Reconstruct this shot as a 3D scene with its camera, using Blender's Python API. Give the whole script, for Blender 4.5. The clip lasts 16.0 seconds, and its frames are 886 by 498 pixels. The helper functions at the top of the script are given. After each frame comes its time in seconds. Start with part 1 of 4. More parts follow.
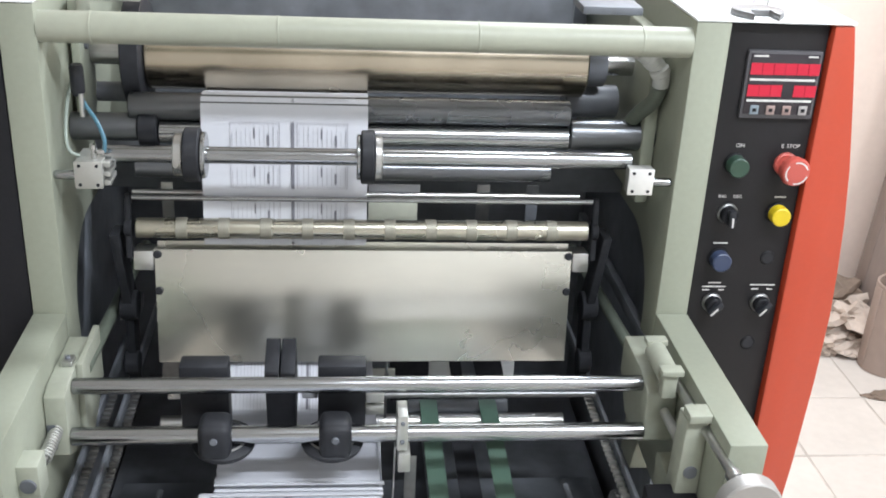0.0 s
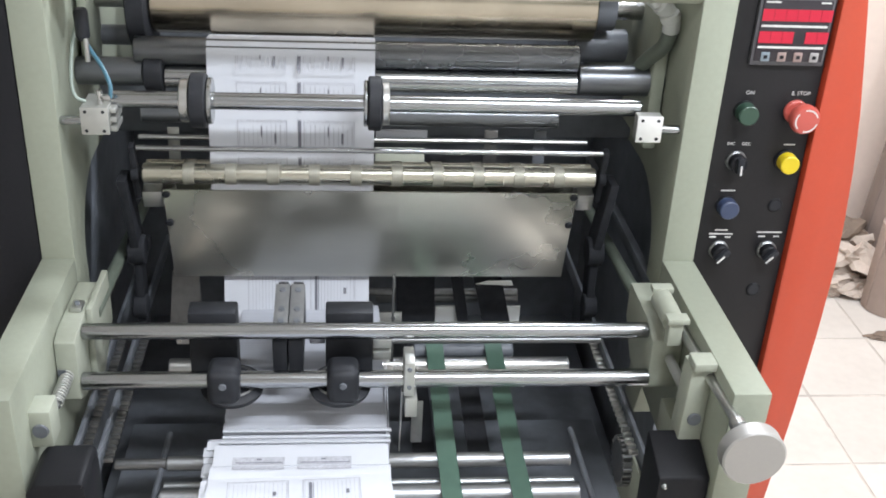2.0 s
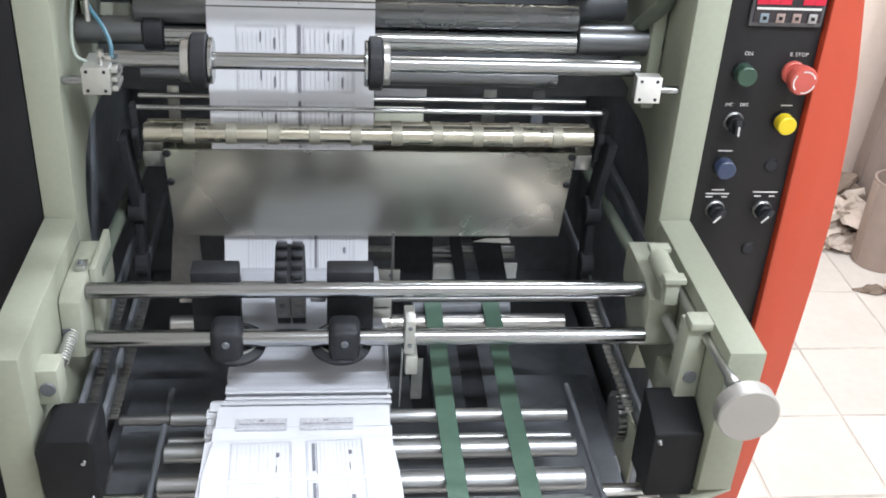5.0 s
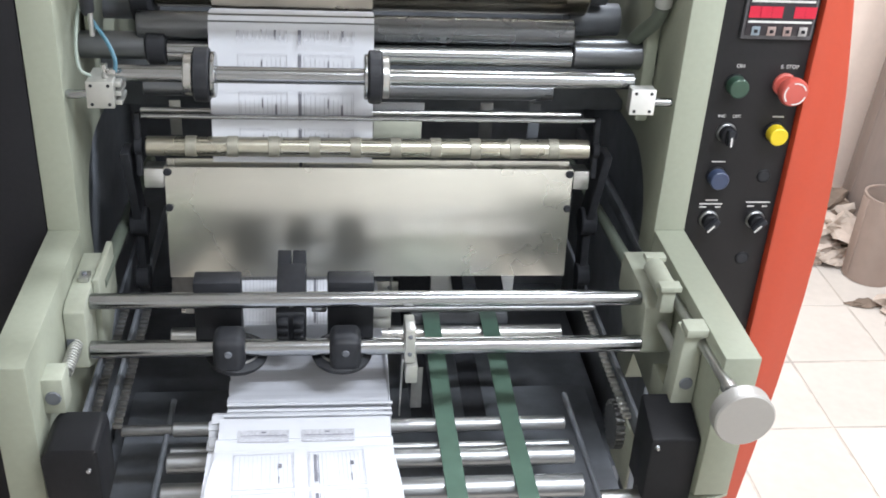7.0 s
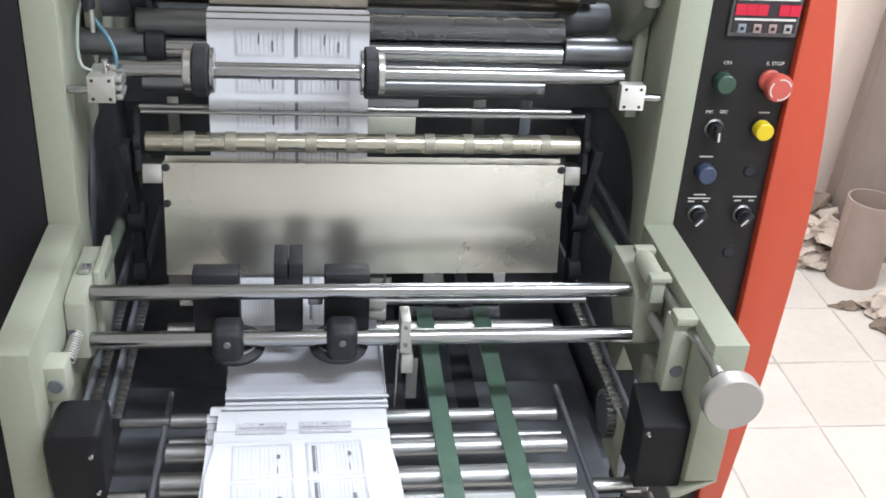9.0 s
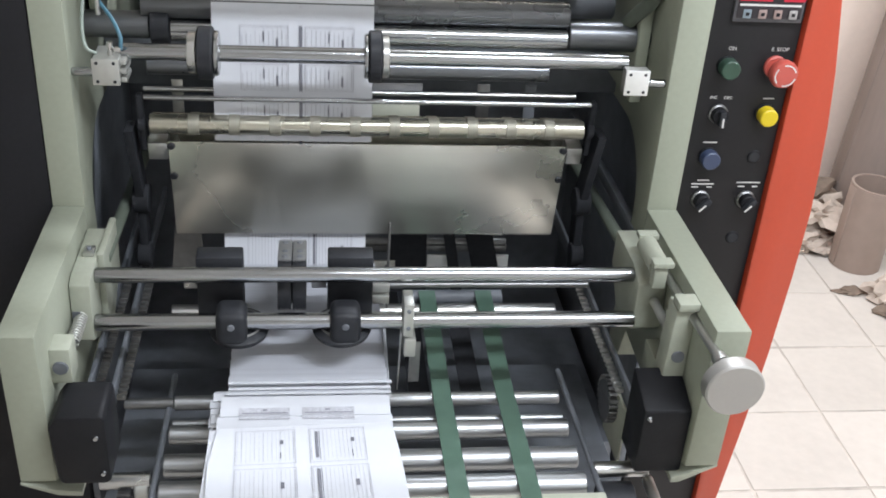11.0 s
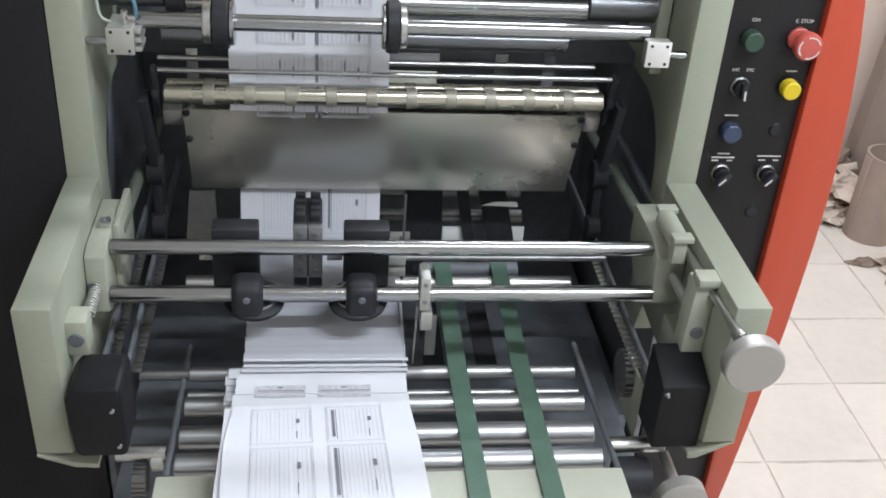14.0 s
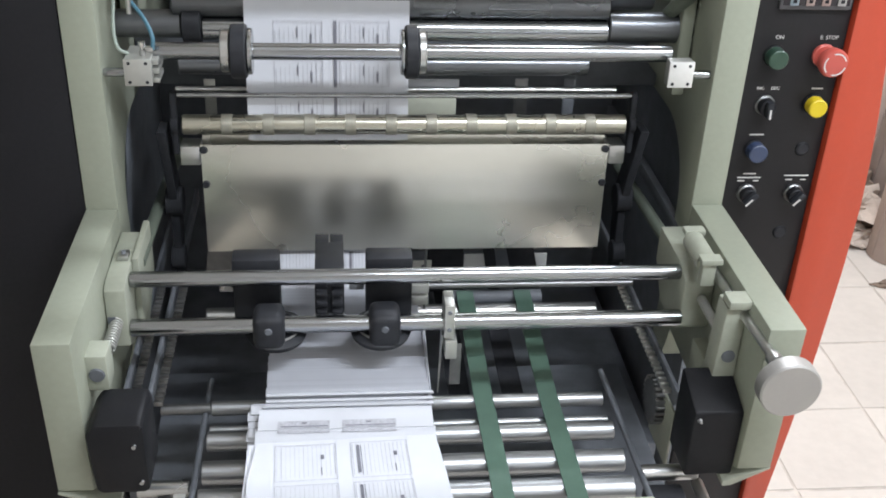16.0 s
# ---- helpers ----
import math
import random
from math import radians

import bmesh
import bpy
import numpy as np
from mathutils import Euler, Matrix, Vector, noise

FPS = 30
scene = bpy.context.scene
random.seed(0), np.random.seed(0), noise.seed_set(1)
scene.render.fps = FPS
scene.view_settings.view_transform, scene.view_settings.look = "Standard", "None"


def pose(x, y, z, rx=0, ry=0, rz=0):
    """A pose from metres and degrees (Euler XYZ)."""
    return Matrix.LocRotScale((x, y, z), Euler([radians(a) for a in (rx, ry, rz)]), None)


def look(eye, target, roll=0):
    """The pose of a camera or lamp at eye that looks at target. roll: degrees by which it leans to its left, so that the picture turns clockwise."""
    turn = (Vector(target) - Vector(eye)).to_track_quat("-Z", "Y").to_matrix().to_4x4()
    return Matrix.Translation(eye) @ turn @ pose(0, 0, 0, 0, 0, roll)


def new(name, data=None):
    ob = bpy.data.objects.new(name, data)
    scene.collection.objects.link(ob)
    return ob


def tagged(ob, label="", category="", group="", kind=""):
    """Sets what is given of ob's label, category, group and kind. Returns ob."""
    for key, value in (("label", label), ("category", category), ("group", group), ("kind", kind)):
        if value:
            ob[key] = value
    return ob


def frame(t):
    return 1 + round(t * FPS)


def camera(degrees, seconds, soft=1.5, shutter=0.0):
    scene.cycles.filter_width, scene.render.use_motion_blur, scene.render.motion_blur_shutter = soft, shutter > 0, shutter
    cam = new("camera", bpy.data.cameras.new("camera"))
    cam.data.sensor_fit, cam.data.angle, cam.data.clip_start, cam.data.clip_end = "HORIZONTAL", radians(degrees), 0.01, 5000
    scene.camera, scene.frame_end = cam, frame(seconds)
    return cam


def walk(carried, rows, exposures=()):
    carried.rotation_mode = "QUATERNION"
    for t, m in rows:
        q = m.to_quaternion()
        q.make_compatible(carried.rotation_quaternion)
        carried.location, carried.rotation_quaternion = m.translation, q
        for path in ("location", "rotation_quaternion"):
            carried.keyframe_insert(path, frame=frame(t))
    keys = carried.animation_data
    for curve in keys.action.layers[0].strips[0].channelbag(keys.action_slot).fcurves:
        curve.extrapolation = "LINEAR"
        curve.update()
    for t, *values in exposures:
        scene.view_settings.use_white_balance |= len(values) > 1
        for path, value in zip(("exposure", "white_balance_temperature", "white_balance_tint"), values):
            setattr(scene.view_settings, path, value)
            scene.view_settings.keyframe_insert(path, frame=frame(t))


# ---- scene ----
cam = camera(44.8, 16.0, soft=1.75, shutter=0.5)
PATH = [
    (0, (-0.151, -1.292, 1.759), (0.043, 0.52, 0.935), 2.9),
    (0.5, (-0.155, -1.297, 1.763), (0.039, 0.501, 0.909), 2.9),
    (1, (-0.16, -1.293, 1.773), (0.035, 0.487, 0.883), 3.0),
    (1.5, (-0.16, -1.288, 1.776), (0.033, 0.479, 0.86), 3.0),
    (2, (-0.155, -1.285, 1.774), (0.032, 0.474, 0.84), 3.1),
    (2.5, (-0.155, -1.285, 1.776), (0.032, 0.463, 0.823), 3.2),
    (3, (-0.158, -1.285, 1.779), (0.033, 0.454, 0.808), 3.2),
    (3.5, (-0.164, -1.289, 1.782), (0.035, 0.44, 0.796), 3.3),
    (4, (-0.163, -1.289, 1.791), (0.035, 0.425, 0.78), 3.5),
    (6.3, (-0.18, -1.295, 1.792), (0.037, 0.414, 0.777), 3.6),
    (6.5, (-0.178, -1.301, 1.791), (0.037, 0.417, 0.789), 3.5),
    (7, (-0.182, -1.314, 1.79), (0.04, 0.415, 0.809), 3.5),
    (7.5, (-0.188, -1.329, 1.782), (0.046, 0.406, 0.816), 3.5),
    (8, (-0.193, -1.342, 1.779), (0.051, 0.397, 0.82), 3.6),
    (10.5, (-0.2, -1.352, 1.784), (0.05, 0.374, 0.805), 4.0),
    (11, (-0.199, -1.351, 1.785), (0.045, 0.369, 0.795), 4.1),
    (11.5, (-0.198, -1.352, 1.783), (0.041, 0.365, 0.786), 4.1),
    (12, (-0.2, -1.348, 1.785), (0.038, 0.361, 0.775), 4.2),
    (12.5, (-0.2, -1.345, 1.787), (0.033, 0.357, 0.763), 4.2),
    (13, (-0.206, -1.342, 1.786), (0.03, 0.354, 0.752), 4.3),
    (13.5, (-0.212, -1.336, 1.788), (0.027, 0.353, 0.744), 4.5),
    (14, (-0.21, -1.333, 1.787), (0.02, 0.356, 0.74), 4.3),
    (14.5, (-0.217, -1.331, 1.782), (0.015, 0.361, 0.742), 4.3),
    (15, (-0.222, -1.328, 1.777), (0.008, 0.373, 0.75), 3.9),
    (15.5, (-0.23, -1.316, 1.772), (-0.003, 0.394, 0.76), 3.4),
    (16, (-0.216, -1.317, 1.768), (-0.017, 0.406, 0.772), 2.6),
]
walk(cam, [(t, look(eye, target, roll)) for t, eye, target, roll in PATH],
     exposures=[(0, 0.24), (3.5, 0.30), (7, 0.31), (8, 0.27), (11, 0.06), (13, -0.05), (15, -0.11), (16, 0.03)])

# ---- light ----
ROOM = (-2.6, 2.7, -3.2, 2.15, 2.9)      # x0, x1, y0, y1, ceiling height
world = bpy.data.worlds.new("room_air")
world.use_nodes = True
world.node_tree.nodes["Background"].inputs[0].default_value = (0.9, 0.95, 1.0, 1)
world.node_tree.nodes["Background"].inputs[1].default_value = 0.05
scene.world = world


def ceiling_lamp(x, y, watts, length=1.25, width=0.16, turn=0):
    data = bpy.data.lights.new("tube_light", "AREA")
    data.shape, data.size, data.size_y, data.energy = "RECTANGLE", length, width, watts
    data.color = (0.845, 0.908, 1.0)
    ob = new("tube_light", data)
    ob.matrix_basis = pose(x, y, ROOM[4] - 0.10, 0, 0, turn)
    return ob


LAMPS = [(0.80, 1.10, 56, 0), (0.62, -1.10, 48, 0), (1.5, -2.4, 10, 0), (1.95, -0.5, 31, 90)]
for x, y, watts, turn in LAMPS:
    ceiling_lamp(x, y, watts, turn=turn)


# ---- materials ----
def shader(name, color, rough=0.5, metal=0.0, grain=0.06, grain_scale=40.0, stain=0.12, stain_scale=5.0,
           bump=0.0, stretch=(1, 1, 1), rough_var=0.1, coat=0.0, vary=0.0, spec=0.5):
    m = bpy.data.materials.new(name)
    m.use_nodes = True
    nt, n, l = m.node_tree, m.node_tree.nodes, m.node_tree.links
    b = n["Principled BSDF"]
    co = n.new("ShaderNodeTexCoord")
    mp = n.new("ShaderNodeMapping")
    mp.inputs["Scale"].default_value = stretch
    l.new(co.outputs["Object"], mp.inputs[0])
    a, c = n.new("ShaderNodeTexNoise"), n.new("ShaderNodeTexNoise")
    a.inputs["Scale"].default_value, a.inputs["Detail"].default_value = grain_scale, 4
    c.inputs["Scale"].default_value, c.inputs["Detail"].default_value = stain_scale, 5
    l.new(mp.outputs[0], a.inputs[0])
    l.new(co.outputs["Object"], c.inputs[0])

    def span(src, lo, hi):
        r = n.new("ShaderNodeMapRange")
        r.inputs[1].default_value, r.inputs[2].default_value = 0.2, 0.8
        r.inputs[3].default_value, r.inputs[4].default_value = lo, hi
        l.new(src, r.inputs[0])
        return r.outputs[0]

    def times(p, q):
        t = n.new("ShaderNodeMath")
        t.operation = "MULTIPLY"
        l.new(p, t.inputs[0]), l.new(q, t.inputs[1])
        return t.outputs[0]

    v = times(span(a.outputs[0], 1 - grain, 1 + grain), span(c.outputs[0], 1 - stain, 1 + stain * 0.5))
    if vary:
        info = n.new("ShaderNodeObjectInfo")
        r = n.new("ShaderNodeMapRange")
        r.inputs[3].default_value, r.inputs[4].default_value = 1 - vary, 1 + vary
        l.new(info.outputs["Random"], r.inputs[0])
        v = times(v, r.outputs[0])
    mix = n.new("ShaderNodeVectorMath")
    mix.operation = "SCALE"
    mix.inputs[0].default_value = color
    l.new(v, mix.inputs["Scale"])
    l.new(mix.outputs[0], b.inputs["Base Color"])
    l.new(span(c.outputs[0], max(rough - rough_var, 0.02), min(rough + rough_var, 1)), b.inputs["Roughness"])
    b.inputs["Metallic"].default_value = metal
    b.inputs["Coat Weight"].default_value = coat
    b.inputs["Specular IOR Level"].default_value = spec
    if bump:
        bp = n.new("ShaderNodeBump")
        bp.inputs["Strength"].default_value, bp.inputs["Distance"].default_value = bump, 0.002
        l.new(a.outputs[0], bp.inputs["Height"])
        l.new(bp.outputs[0], b.inputs["Normal"])
    return m


def glow(name, color, strength):
    m = bpy.data.materials.new(name)
    m.use_nodes = True
    b = m.node_tree.nodes["Principled BSDF"]
    b.inputs["Base Color"].default_value = (*color, 1)
    b.inputs["Emission Color"].default_value = (*color, 1)
    b.inputs["Emission Strength"].default_value = strength
    return m


GREEN = shader("sage_enamel", (0.290, 0.306, 0.240), 0.5, 0, 0.04, 120, 0.10, 4, bump=0.06, spec=0.4)
CREAM = shader("cream_enamel", (0.50, 0.51, 0.42), 0.42, 0, 0.04, 90, 0.10, 6, bump=0.04)
TIEBAR = shader("pale_green_enamel", (0.335, 0.345, 0.275), 0.45, 0, 0.04, 90, 0.12, 6, bump=0.04)
BLACK = shader("black_enamel", (0.012, 0.012, 0.014), 0.5, 0, 0.15, 160, 0.25, 6, bump=0.05, spec=0.2)
# greasy black steel, its base colour lifted to imitate lens haze
HAZYBLACK = shader("haze_lifted_greasy_steel", (0.150, 0.160, 0.178), 0.5, 0.0, 0.25, 30, 0.4, 7, bump=0.1)
PANEL = shader("panel_black", (0.012, 0.011, 0.012), 0.42, 0, 0.1, 200, 0.2, 5, bump=0.03, spec=0.3)
RUBBER = shader("black_rubber", (0.023, 0.024, 0.028), 0.5, 0, 0.2, 90, 0.2, 12, bump=0.1, spec=0.25)
RED = shader("orange_red_enamel", (0.44, 0.056, 0.024), 0.42, 0, 0.03, 140, 0.07, 3, bump=0.04, coat=0.1)
CHROME = shader("chrome", (0.37, 0.38, 0.39), 0.2, 1, 0.04, 60, 0.08, 8, stretch=(0.2, 6, 6), rough_var=0.05)
STEEL = shader("brushed_steel", (0.56, 0.56, 0.55), 0.3, 1, 0.08, 90, 0.12, 6, stretch=(0.1, 4, 4), rough_var=0.08)
PLATE = shader("dull_steel_sheet", (0.69, 0.68, 0.62), 0.275, 0.91, 0.06, 26, 0.10, 4, stretch=(0.25, 1, 1), rough_var=0.03)
NICKEL = shader("warm_nickel", (0.52, 0.50, 0.42), 0.27, 1, 0.05, 60, 0.1, 9, stretch=(0.2, 5, 5), rough_var=0.06)
BAND = shader("dull_band", (0.34, 0.325, 0.27), 0.55, 0.6, 0.1, 80, 0.1, 10)
GOLD = shader("polished_brass_cylinder", (0.55, 0.485, 0.385), 0.24, 1, 0.16, 10, 0.3, 7, stretch=(0.3, 3, 3), rough_var=0.06)
TABLECHROME = shader("hazy_chrome", (0.40, 0.41, 0.42), 0.4, 1, 0.06, 60, 0.12, 8, stretch=(0.2, 6, 6), rough_var=0.08)
GREYROLL = shader("satin_grey_roller", (0.165, 0.172, 0.182), 0.30, 0.8, 0.05, 60, 0.1, 8, stretch=(0.2, 6, 6))
STRAP = shader("matt_black_strap", (0.026, 0.027, 0.031), 0.75, 0, 0.2, 90, 0.2, 12, spec=0.15)
WHEELALLOY = shader("turned_alloy", (0.38, 0.365, 0.345), 0.42, 0.5, 0.02, 200, 0.05, 12)
TAPMETAL = shader("scuffed_grey_plate", (0.22, 0.22, 0.22), 0.6, 0.3, 0.1, 90, 0.2, 12)
DULL = shader("worn_dark_steel", (0.22, 0.22, 0.22), 0.4, 0.9, 0.15, 90, 0.2, 8)
TOPWHITE = shader("white_sheet_top", (0.80, 0.81, 0.80), 0.4, 0, 0.02, 60, 0.04, 5)
PALE = shader("pale_green_casting", (0.335, 0.348, 0.280), 0.5, 0.0, 0.06, 110, 0.12, 8, bump=0.05)
# dark green: shade inside the frame is put into this colour
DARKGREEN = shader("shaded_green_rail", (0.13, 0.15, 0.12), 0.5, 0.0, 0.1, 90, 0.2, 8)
ALLOY = shader("cast_alloy", (0.48, 0.48, 0.45), 0.4, 0.7, 0.05, 110, 0.12, 8, bump=0.06)
WHITEALLOY = shader("anodised_alloy", (0.80, 0.80, 0.78), 0.4, 0.6, 0.04, 130, 0.06, 9)
PAPER = shader("white_paper", (0.61, 0.62, 0.66), 0.8, 0, 0.015, 60, 0.03, 5, vary=0.04)
INK = shader("grey_print", (0.47, 0.47, 0.51), 0.85, 0, 0.25, 300, 0.2, 40)
DARKINK = shader("dark_print", (0.19, 0.19, 0.22), 0.8, 0, 0.2, 300, 0.2, 40)
BELT = shader("green_belt", (0.085, 0.150, 0.112), 0.55, 0, 0.1, 60, 0.2, 8, bump=0.05)
HOSE = shader("blue_hose", (0.06, 0.16, 0.22), 0.4, 0, 0.03, 50, 0.05, 10, coat=0.3)
GREYHOSE = shader("grey_green_hose", (0.27, 0.31, 0.27), 0.45, 0, 0.03, 50, 0.08, 10)
CABLE = shader("white_conduit", (0.52, 0.53, 0.50), 0.5, 0, 0.06, 60, 0.1, 12)
TILE = shader("beige_floor_tile", (0.575, 0.522, 0.468), 0.36, 0, 0.05, 35, 0.16, 3.2, vary=0.045, coat=0.1)
GROUT = shader("grey_grout", (0.55, 0.49, 0.43), 0.9, 0, 0.25, 25, 0.45, 4)
WALL = shader("pinkish_plaster", (0.82, 0.68, 0.585), 0.75, 0, 0.03, 40, 0.08, 2.5, bump=0.08)
PALEWALL = shader("off_white_plaster", (0.78, 0.77, 0.74), 0.8, 0, 0.03, 40, 0.06, 2.5, bump=0.05)
CEIL = shader("white_ceiling", (0.83, 0.83, 0.81), 0.85, 0, 0.02, 40, 0.04, 2)
CARD = shader("grey_brown_card", (0.235, 0.185, 0.16), 0.7, 0, 0.06, 60, 0.12, 5, stretch=(1, 1, 0.2))
FILM = shader("translucent_wrap", (0.31, 0.235, 0.195), 0.6, 0, 0.06, 30, 0.12, 5)
RAG = shader("soiled_rag", (0.19, 0.14, 0.105), 0.9, 0, 0.2, 50, 0.35, 9, bump=0.3)
RAGLIGHT = shader("crumpled_waste_paper", (0.52, 0.43, 0.36), 0.85, 0, 0.12, 50, 0.2, 9, bump=0.2)
BTN_GREEN = shader("green_plastic", (0.026, 0.062, 0.040), 0.4, 0, 0.03, 80, 0.05, 20, coat=0.2)
BTN_RED = shader("red_plastic", (0.47, 0.085, 0.065), 0.4, 0, 0.03, 80, 0.05, 20, coat=0.2)
BTN_YELLOW = shader("yellow_plastic", (0.62, 0.46, 0.015), 0.4, 0, 0.03, 80, 0.05, 20)
BTN_BLUE = shader("blue_plastic", (0.032, 0.047, 0.095), 0.4, 0, 0.03, 80, 0.05, 20, coat=0.2)
LEGEND = shader("white_legend", (0.62, 0.60, 0.58), 0.6, 0, 0.1, 200, 0.2, 30)
DISPLAY = shader("smoked_display", (0.03, 0.025, 0.03), 0.15, 0, 0.05, 90, 0.1, 9)
LED = glow("red_digits", (0.42, 0.008, 0.030), 0.24)
TUBE = glow("lamp_tube", (0.96, 0.99, 1.0), 6.0)


# ---- mesh helpers ----
def finish(name, bm, mat, parent=None, label="", smooth=None):
    me = bpy.data.meshes.new(name)
    if smooth is not None:
        lim = radians(smooth)
        for f in bm.faces:
            f.smooth = True
        for e in bm.edges:
            if len(e.link_faces) == 2 and e.calc_face_angle(0) > lim:
                e.smooth = False
    bm.to_mesh(me)
    bm.free()
    me.materials.append(mat)
    ob = new(name, me)
    if parent is not None:
        ob.parent = parent
    if label:
        tagged(ob, label)
    return ob


def part(name, bm, mat, parent, label="", smooth=35):
    return finish(name, bm, mat, parent, label, smooth)


def box(x0, x1, y0, y1, z0, z1, bevel=0.0015, bm=None, seg=2, turn=None):
    own = bmesh.new()
    m = Matrix.LocRotScale(((x0 + x1) / 2, (y0 + y1) / 2, (z0 + z1) / 2), None, (abs(x1 - x0), abs(y1 - y0), abs(z1 - z0)))
    bmesh.ops.create_cube(own, size=1, matrix=m)
    if bevel:
        bmesh.ops.bevel(own, geom=own.edges[:], offset=bevel, segments=seg, profile=0.5, affect="EDGES")
    if turn is not None:
        bmesh.ops.transform(own, matrix=turn, verts=own.verts)
    return merge(bm, own)


def merge(bm, own):
    if bm is None:
        return own
    me = bpy.data.meshes.new("scratch")
    own.to_mesh(me)
    own.free()
    bm.from_mesh(me)
    bpy.data.meshes.remove(me)
    return bm


def lathe(profile, origin=(0, 0, 0), axis="x", seg=40, bm=None, turn=None):
    """A body of revolution: profile is (along, radius) from end to end."""
    own = bmesh.new()
    rings = []
    for s, r in profile:
        ring = []
        for k in range(seg):
            a = 2 * math.pi * k / seg
            c, d = r * math.cos(a), r * math.sin(a)
            p = {"x": (s, c, d), "y": (d, s, c), "z": (c, d, s)}[axis]
            ring.append(own.verts.new(p))
        rings.append(ring)
    for p, q in zip(rings, rings[1:]):
        for k in range(seg):
            own.faces.new((p[k], p[(k + 1) % seg], q[(k + 1) % seg], q[k]))
    own.faces.new(rings[0])
    own.faces.new(rings[-1])
    bmesh.ops.recalc_face_normals(own, faces=own.faces)
    if turn is not None:
        bmesh.ops.transform(own, matrix=turn, verts=own.verts)
    bmesh.ops.translate(own, vec=origin, verts=own.verts)
    return merge(bm, own)


def rod(x0, x1, y, z, r, bm=None, seg=32, chamfer=0.0015):
    return lathe([(x0, r - chamfer), (x0 + chamfer, r), (x1 - chamfer, r), (x1, r - chamfer)], (0, y, z), "x", seg, bm)


def between(p, q, r, seg=20, bm=None, r1=None):
    p, q = Vector(p), Vector(q)
    d = q - p
    t = d.to_track_quat("Z", "Y").to_matrix().to_4x4()
    return lathe([(0, r), (d.length, r if r1 is None else r1)], p, "z", seg, bm, t)


def extrude(outline, x0, x1, bm=None, bevel=0.0, plane="yz"):
    """A plate: the outline (y, z) drawn from x0 to x1 (or, on plane xz, outline (x, z) from y0 to y1)."""
    own = bmesh.new()
    put = (lambda s, p: (s, p[0], p[1])) if plane == "yz" else ((lambda s, p: (p[0], s, p[1])) if plane == "xz" else (lambda s, p: (p[0], p[1], s)))
    a = [own.verts.new(put(x0, p)) for p in outline]
    b = [own.verts.new(put(x1, p)) for p in outline]
    own.faces.new(a), own.faces.new(b[::-1])
    for k in range(len(a)):
        j = (k + 1) % len(a)
        own.faces.new((a[k], b[k], b[j], a[j]))
    bmesh.ops.recalc_face_normals(own, faces=own.faces)
    if bevel:
        bmesh.ops.bevel(own, geom=[e for e in own.edges if e.calc_face_angle(0) > 0.4], offset=bevel, segments=2, profile=0.5, affect="EDGES")
    return merge(bm, own)


def tube(points, r, bm=None, seg=10):
    own = bmesh.new()
    pts = [Vector(p) for p in points]
    smooth = []
    for i in range(len(pts) - 1):
        p0, p1, p2, p3 = pts[max(i - 1, 0)], pts[i], pts[i + 1], pts[min(i + 2, len(pts) - 1)]
        for k in range(6):
            t = k / 6
            smooth.append(0.5 * ((2 * p1) + (p2 - p0) * t + (2 * p0 - 5 * p1 + 4 * p2 - p3) * t * t + (3 * p1 - p0 - 3 * p2 + p3) * t ** 3))
    smooth.append(pts[-1])
    rings, side = [], None
    for i, p in enumerate(smooth):
        d = (smooth[min(i + 1, len(smooth) - 1)] - smooth[max(i - 1, 0)]).normalized()
        side = (Vector((0.3, 0.2, 0.93)) if side is None else side)
        side = (side - d * side.dot(d)).normalized()
        up = d.cross(side)
        rings.append([own.verts.new(p + r * (math.cos(a) * side + math.sin(a) * up)) for a in (2 * math.pi * k / seg for k in range(seg))])
    for p, q in zip(rings, rings[1:]):
        for k in range(seg):
            own.faces.new((p[k], p[(k + 1) % seg], q[(k + 1) % seg], q[k]))
    own.faces.new(rings[0][::-1]), own.faces.new(rings[-1])
    return merge(bm, own)


def thing(name, label, category, at=(0, 0, 0), kind="", group=""):
    ob = new(name)
    ob.location = at
    return tagged(ob, label, category, group, kind)


# ---- the room ----
X0, X1, Y0, Y1, ZC = ROOM
floor = tagged(finish("floor", box(X0, X1, Y0, Y1, -0.12, -0.003, 0), GROUT), "beige ceramic tiled workshop floor with grey joints", "floor", kind="structure")
tagged(finish("wall_north", box(X0 - 0.1, X1 + 0.1, Y1, Y1 + 0.1, -0.12, ZC + 0.1, 0), WALL), "pinkish plastered wall behind the machine", "wall", kind="structure")
tagged(finish("wall_south", box(X0 - 0.1, X1 + 0.1, Y0 - 0.1, Y0, -0.12, ZC + 0.1, 0), PALEWALL), "plain plastered wall", "wall", kind="structure")
tagged(finish("wall_west", box(X0 - 0.1, X0, Y0, Y1, -0.12, ZC + 0.1, 0), PALEWALL), "plain plastered wall", "wall", kind="structure")
tagged(finish("wall_east", box(X1, X1 + 0.1, Y0, Y1, -0.12, ZC + 0.1, 0), PALEWALL), "plain plastered wall", "wall", kind="structure")
tagged(finish("ceiling", box(X0, X1, Y0, Y1, ZC, ZC + 0.1, 0), CEIL), "white ceiling", "ceiling", kind="structure")
for x, y, watts, turn in LAMPS:
    lamp = thing("ceiling_light", "white twin-tube ceiling light, switched on", "ceiling light", (x, y, ZC))
    lamp.rotation_euler[2] = radians(turn)
    part("housing", box(-0.66, 0.66, -0.1, 0.1, -0.05, -0.002, 0.006), CEIL, lamp)
    for s in (-0.05, 0.05):
        part("tube", lathe([(-0.6, 0.012), (0.6, 0.012)], (0, s, -0.068), "x", 12), TUBE, lamp)

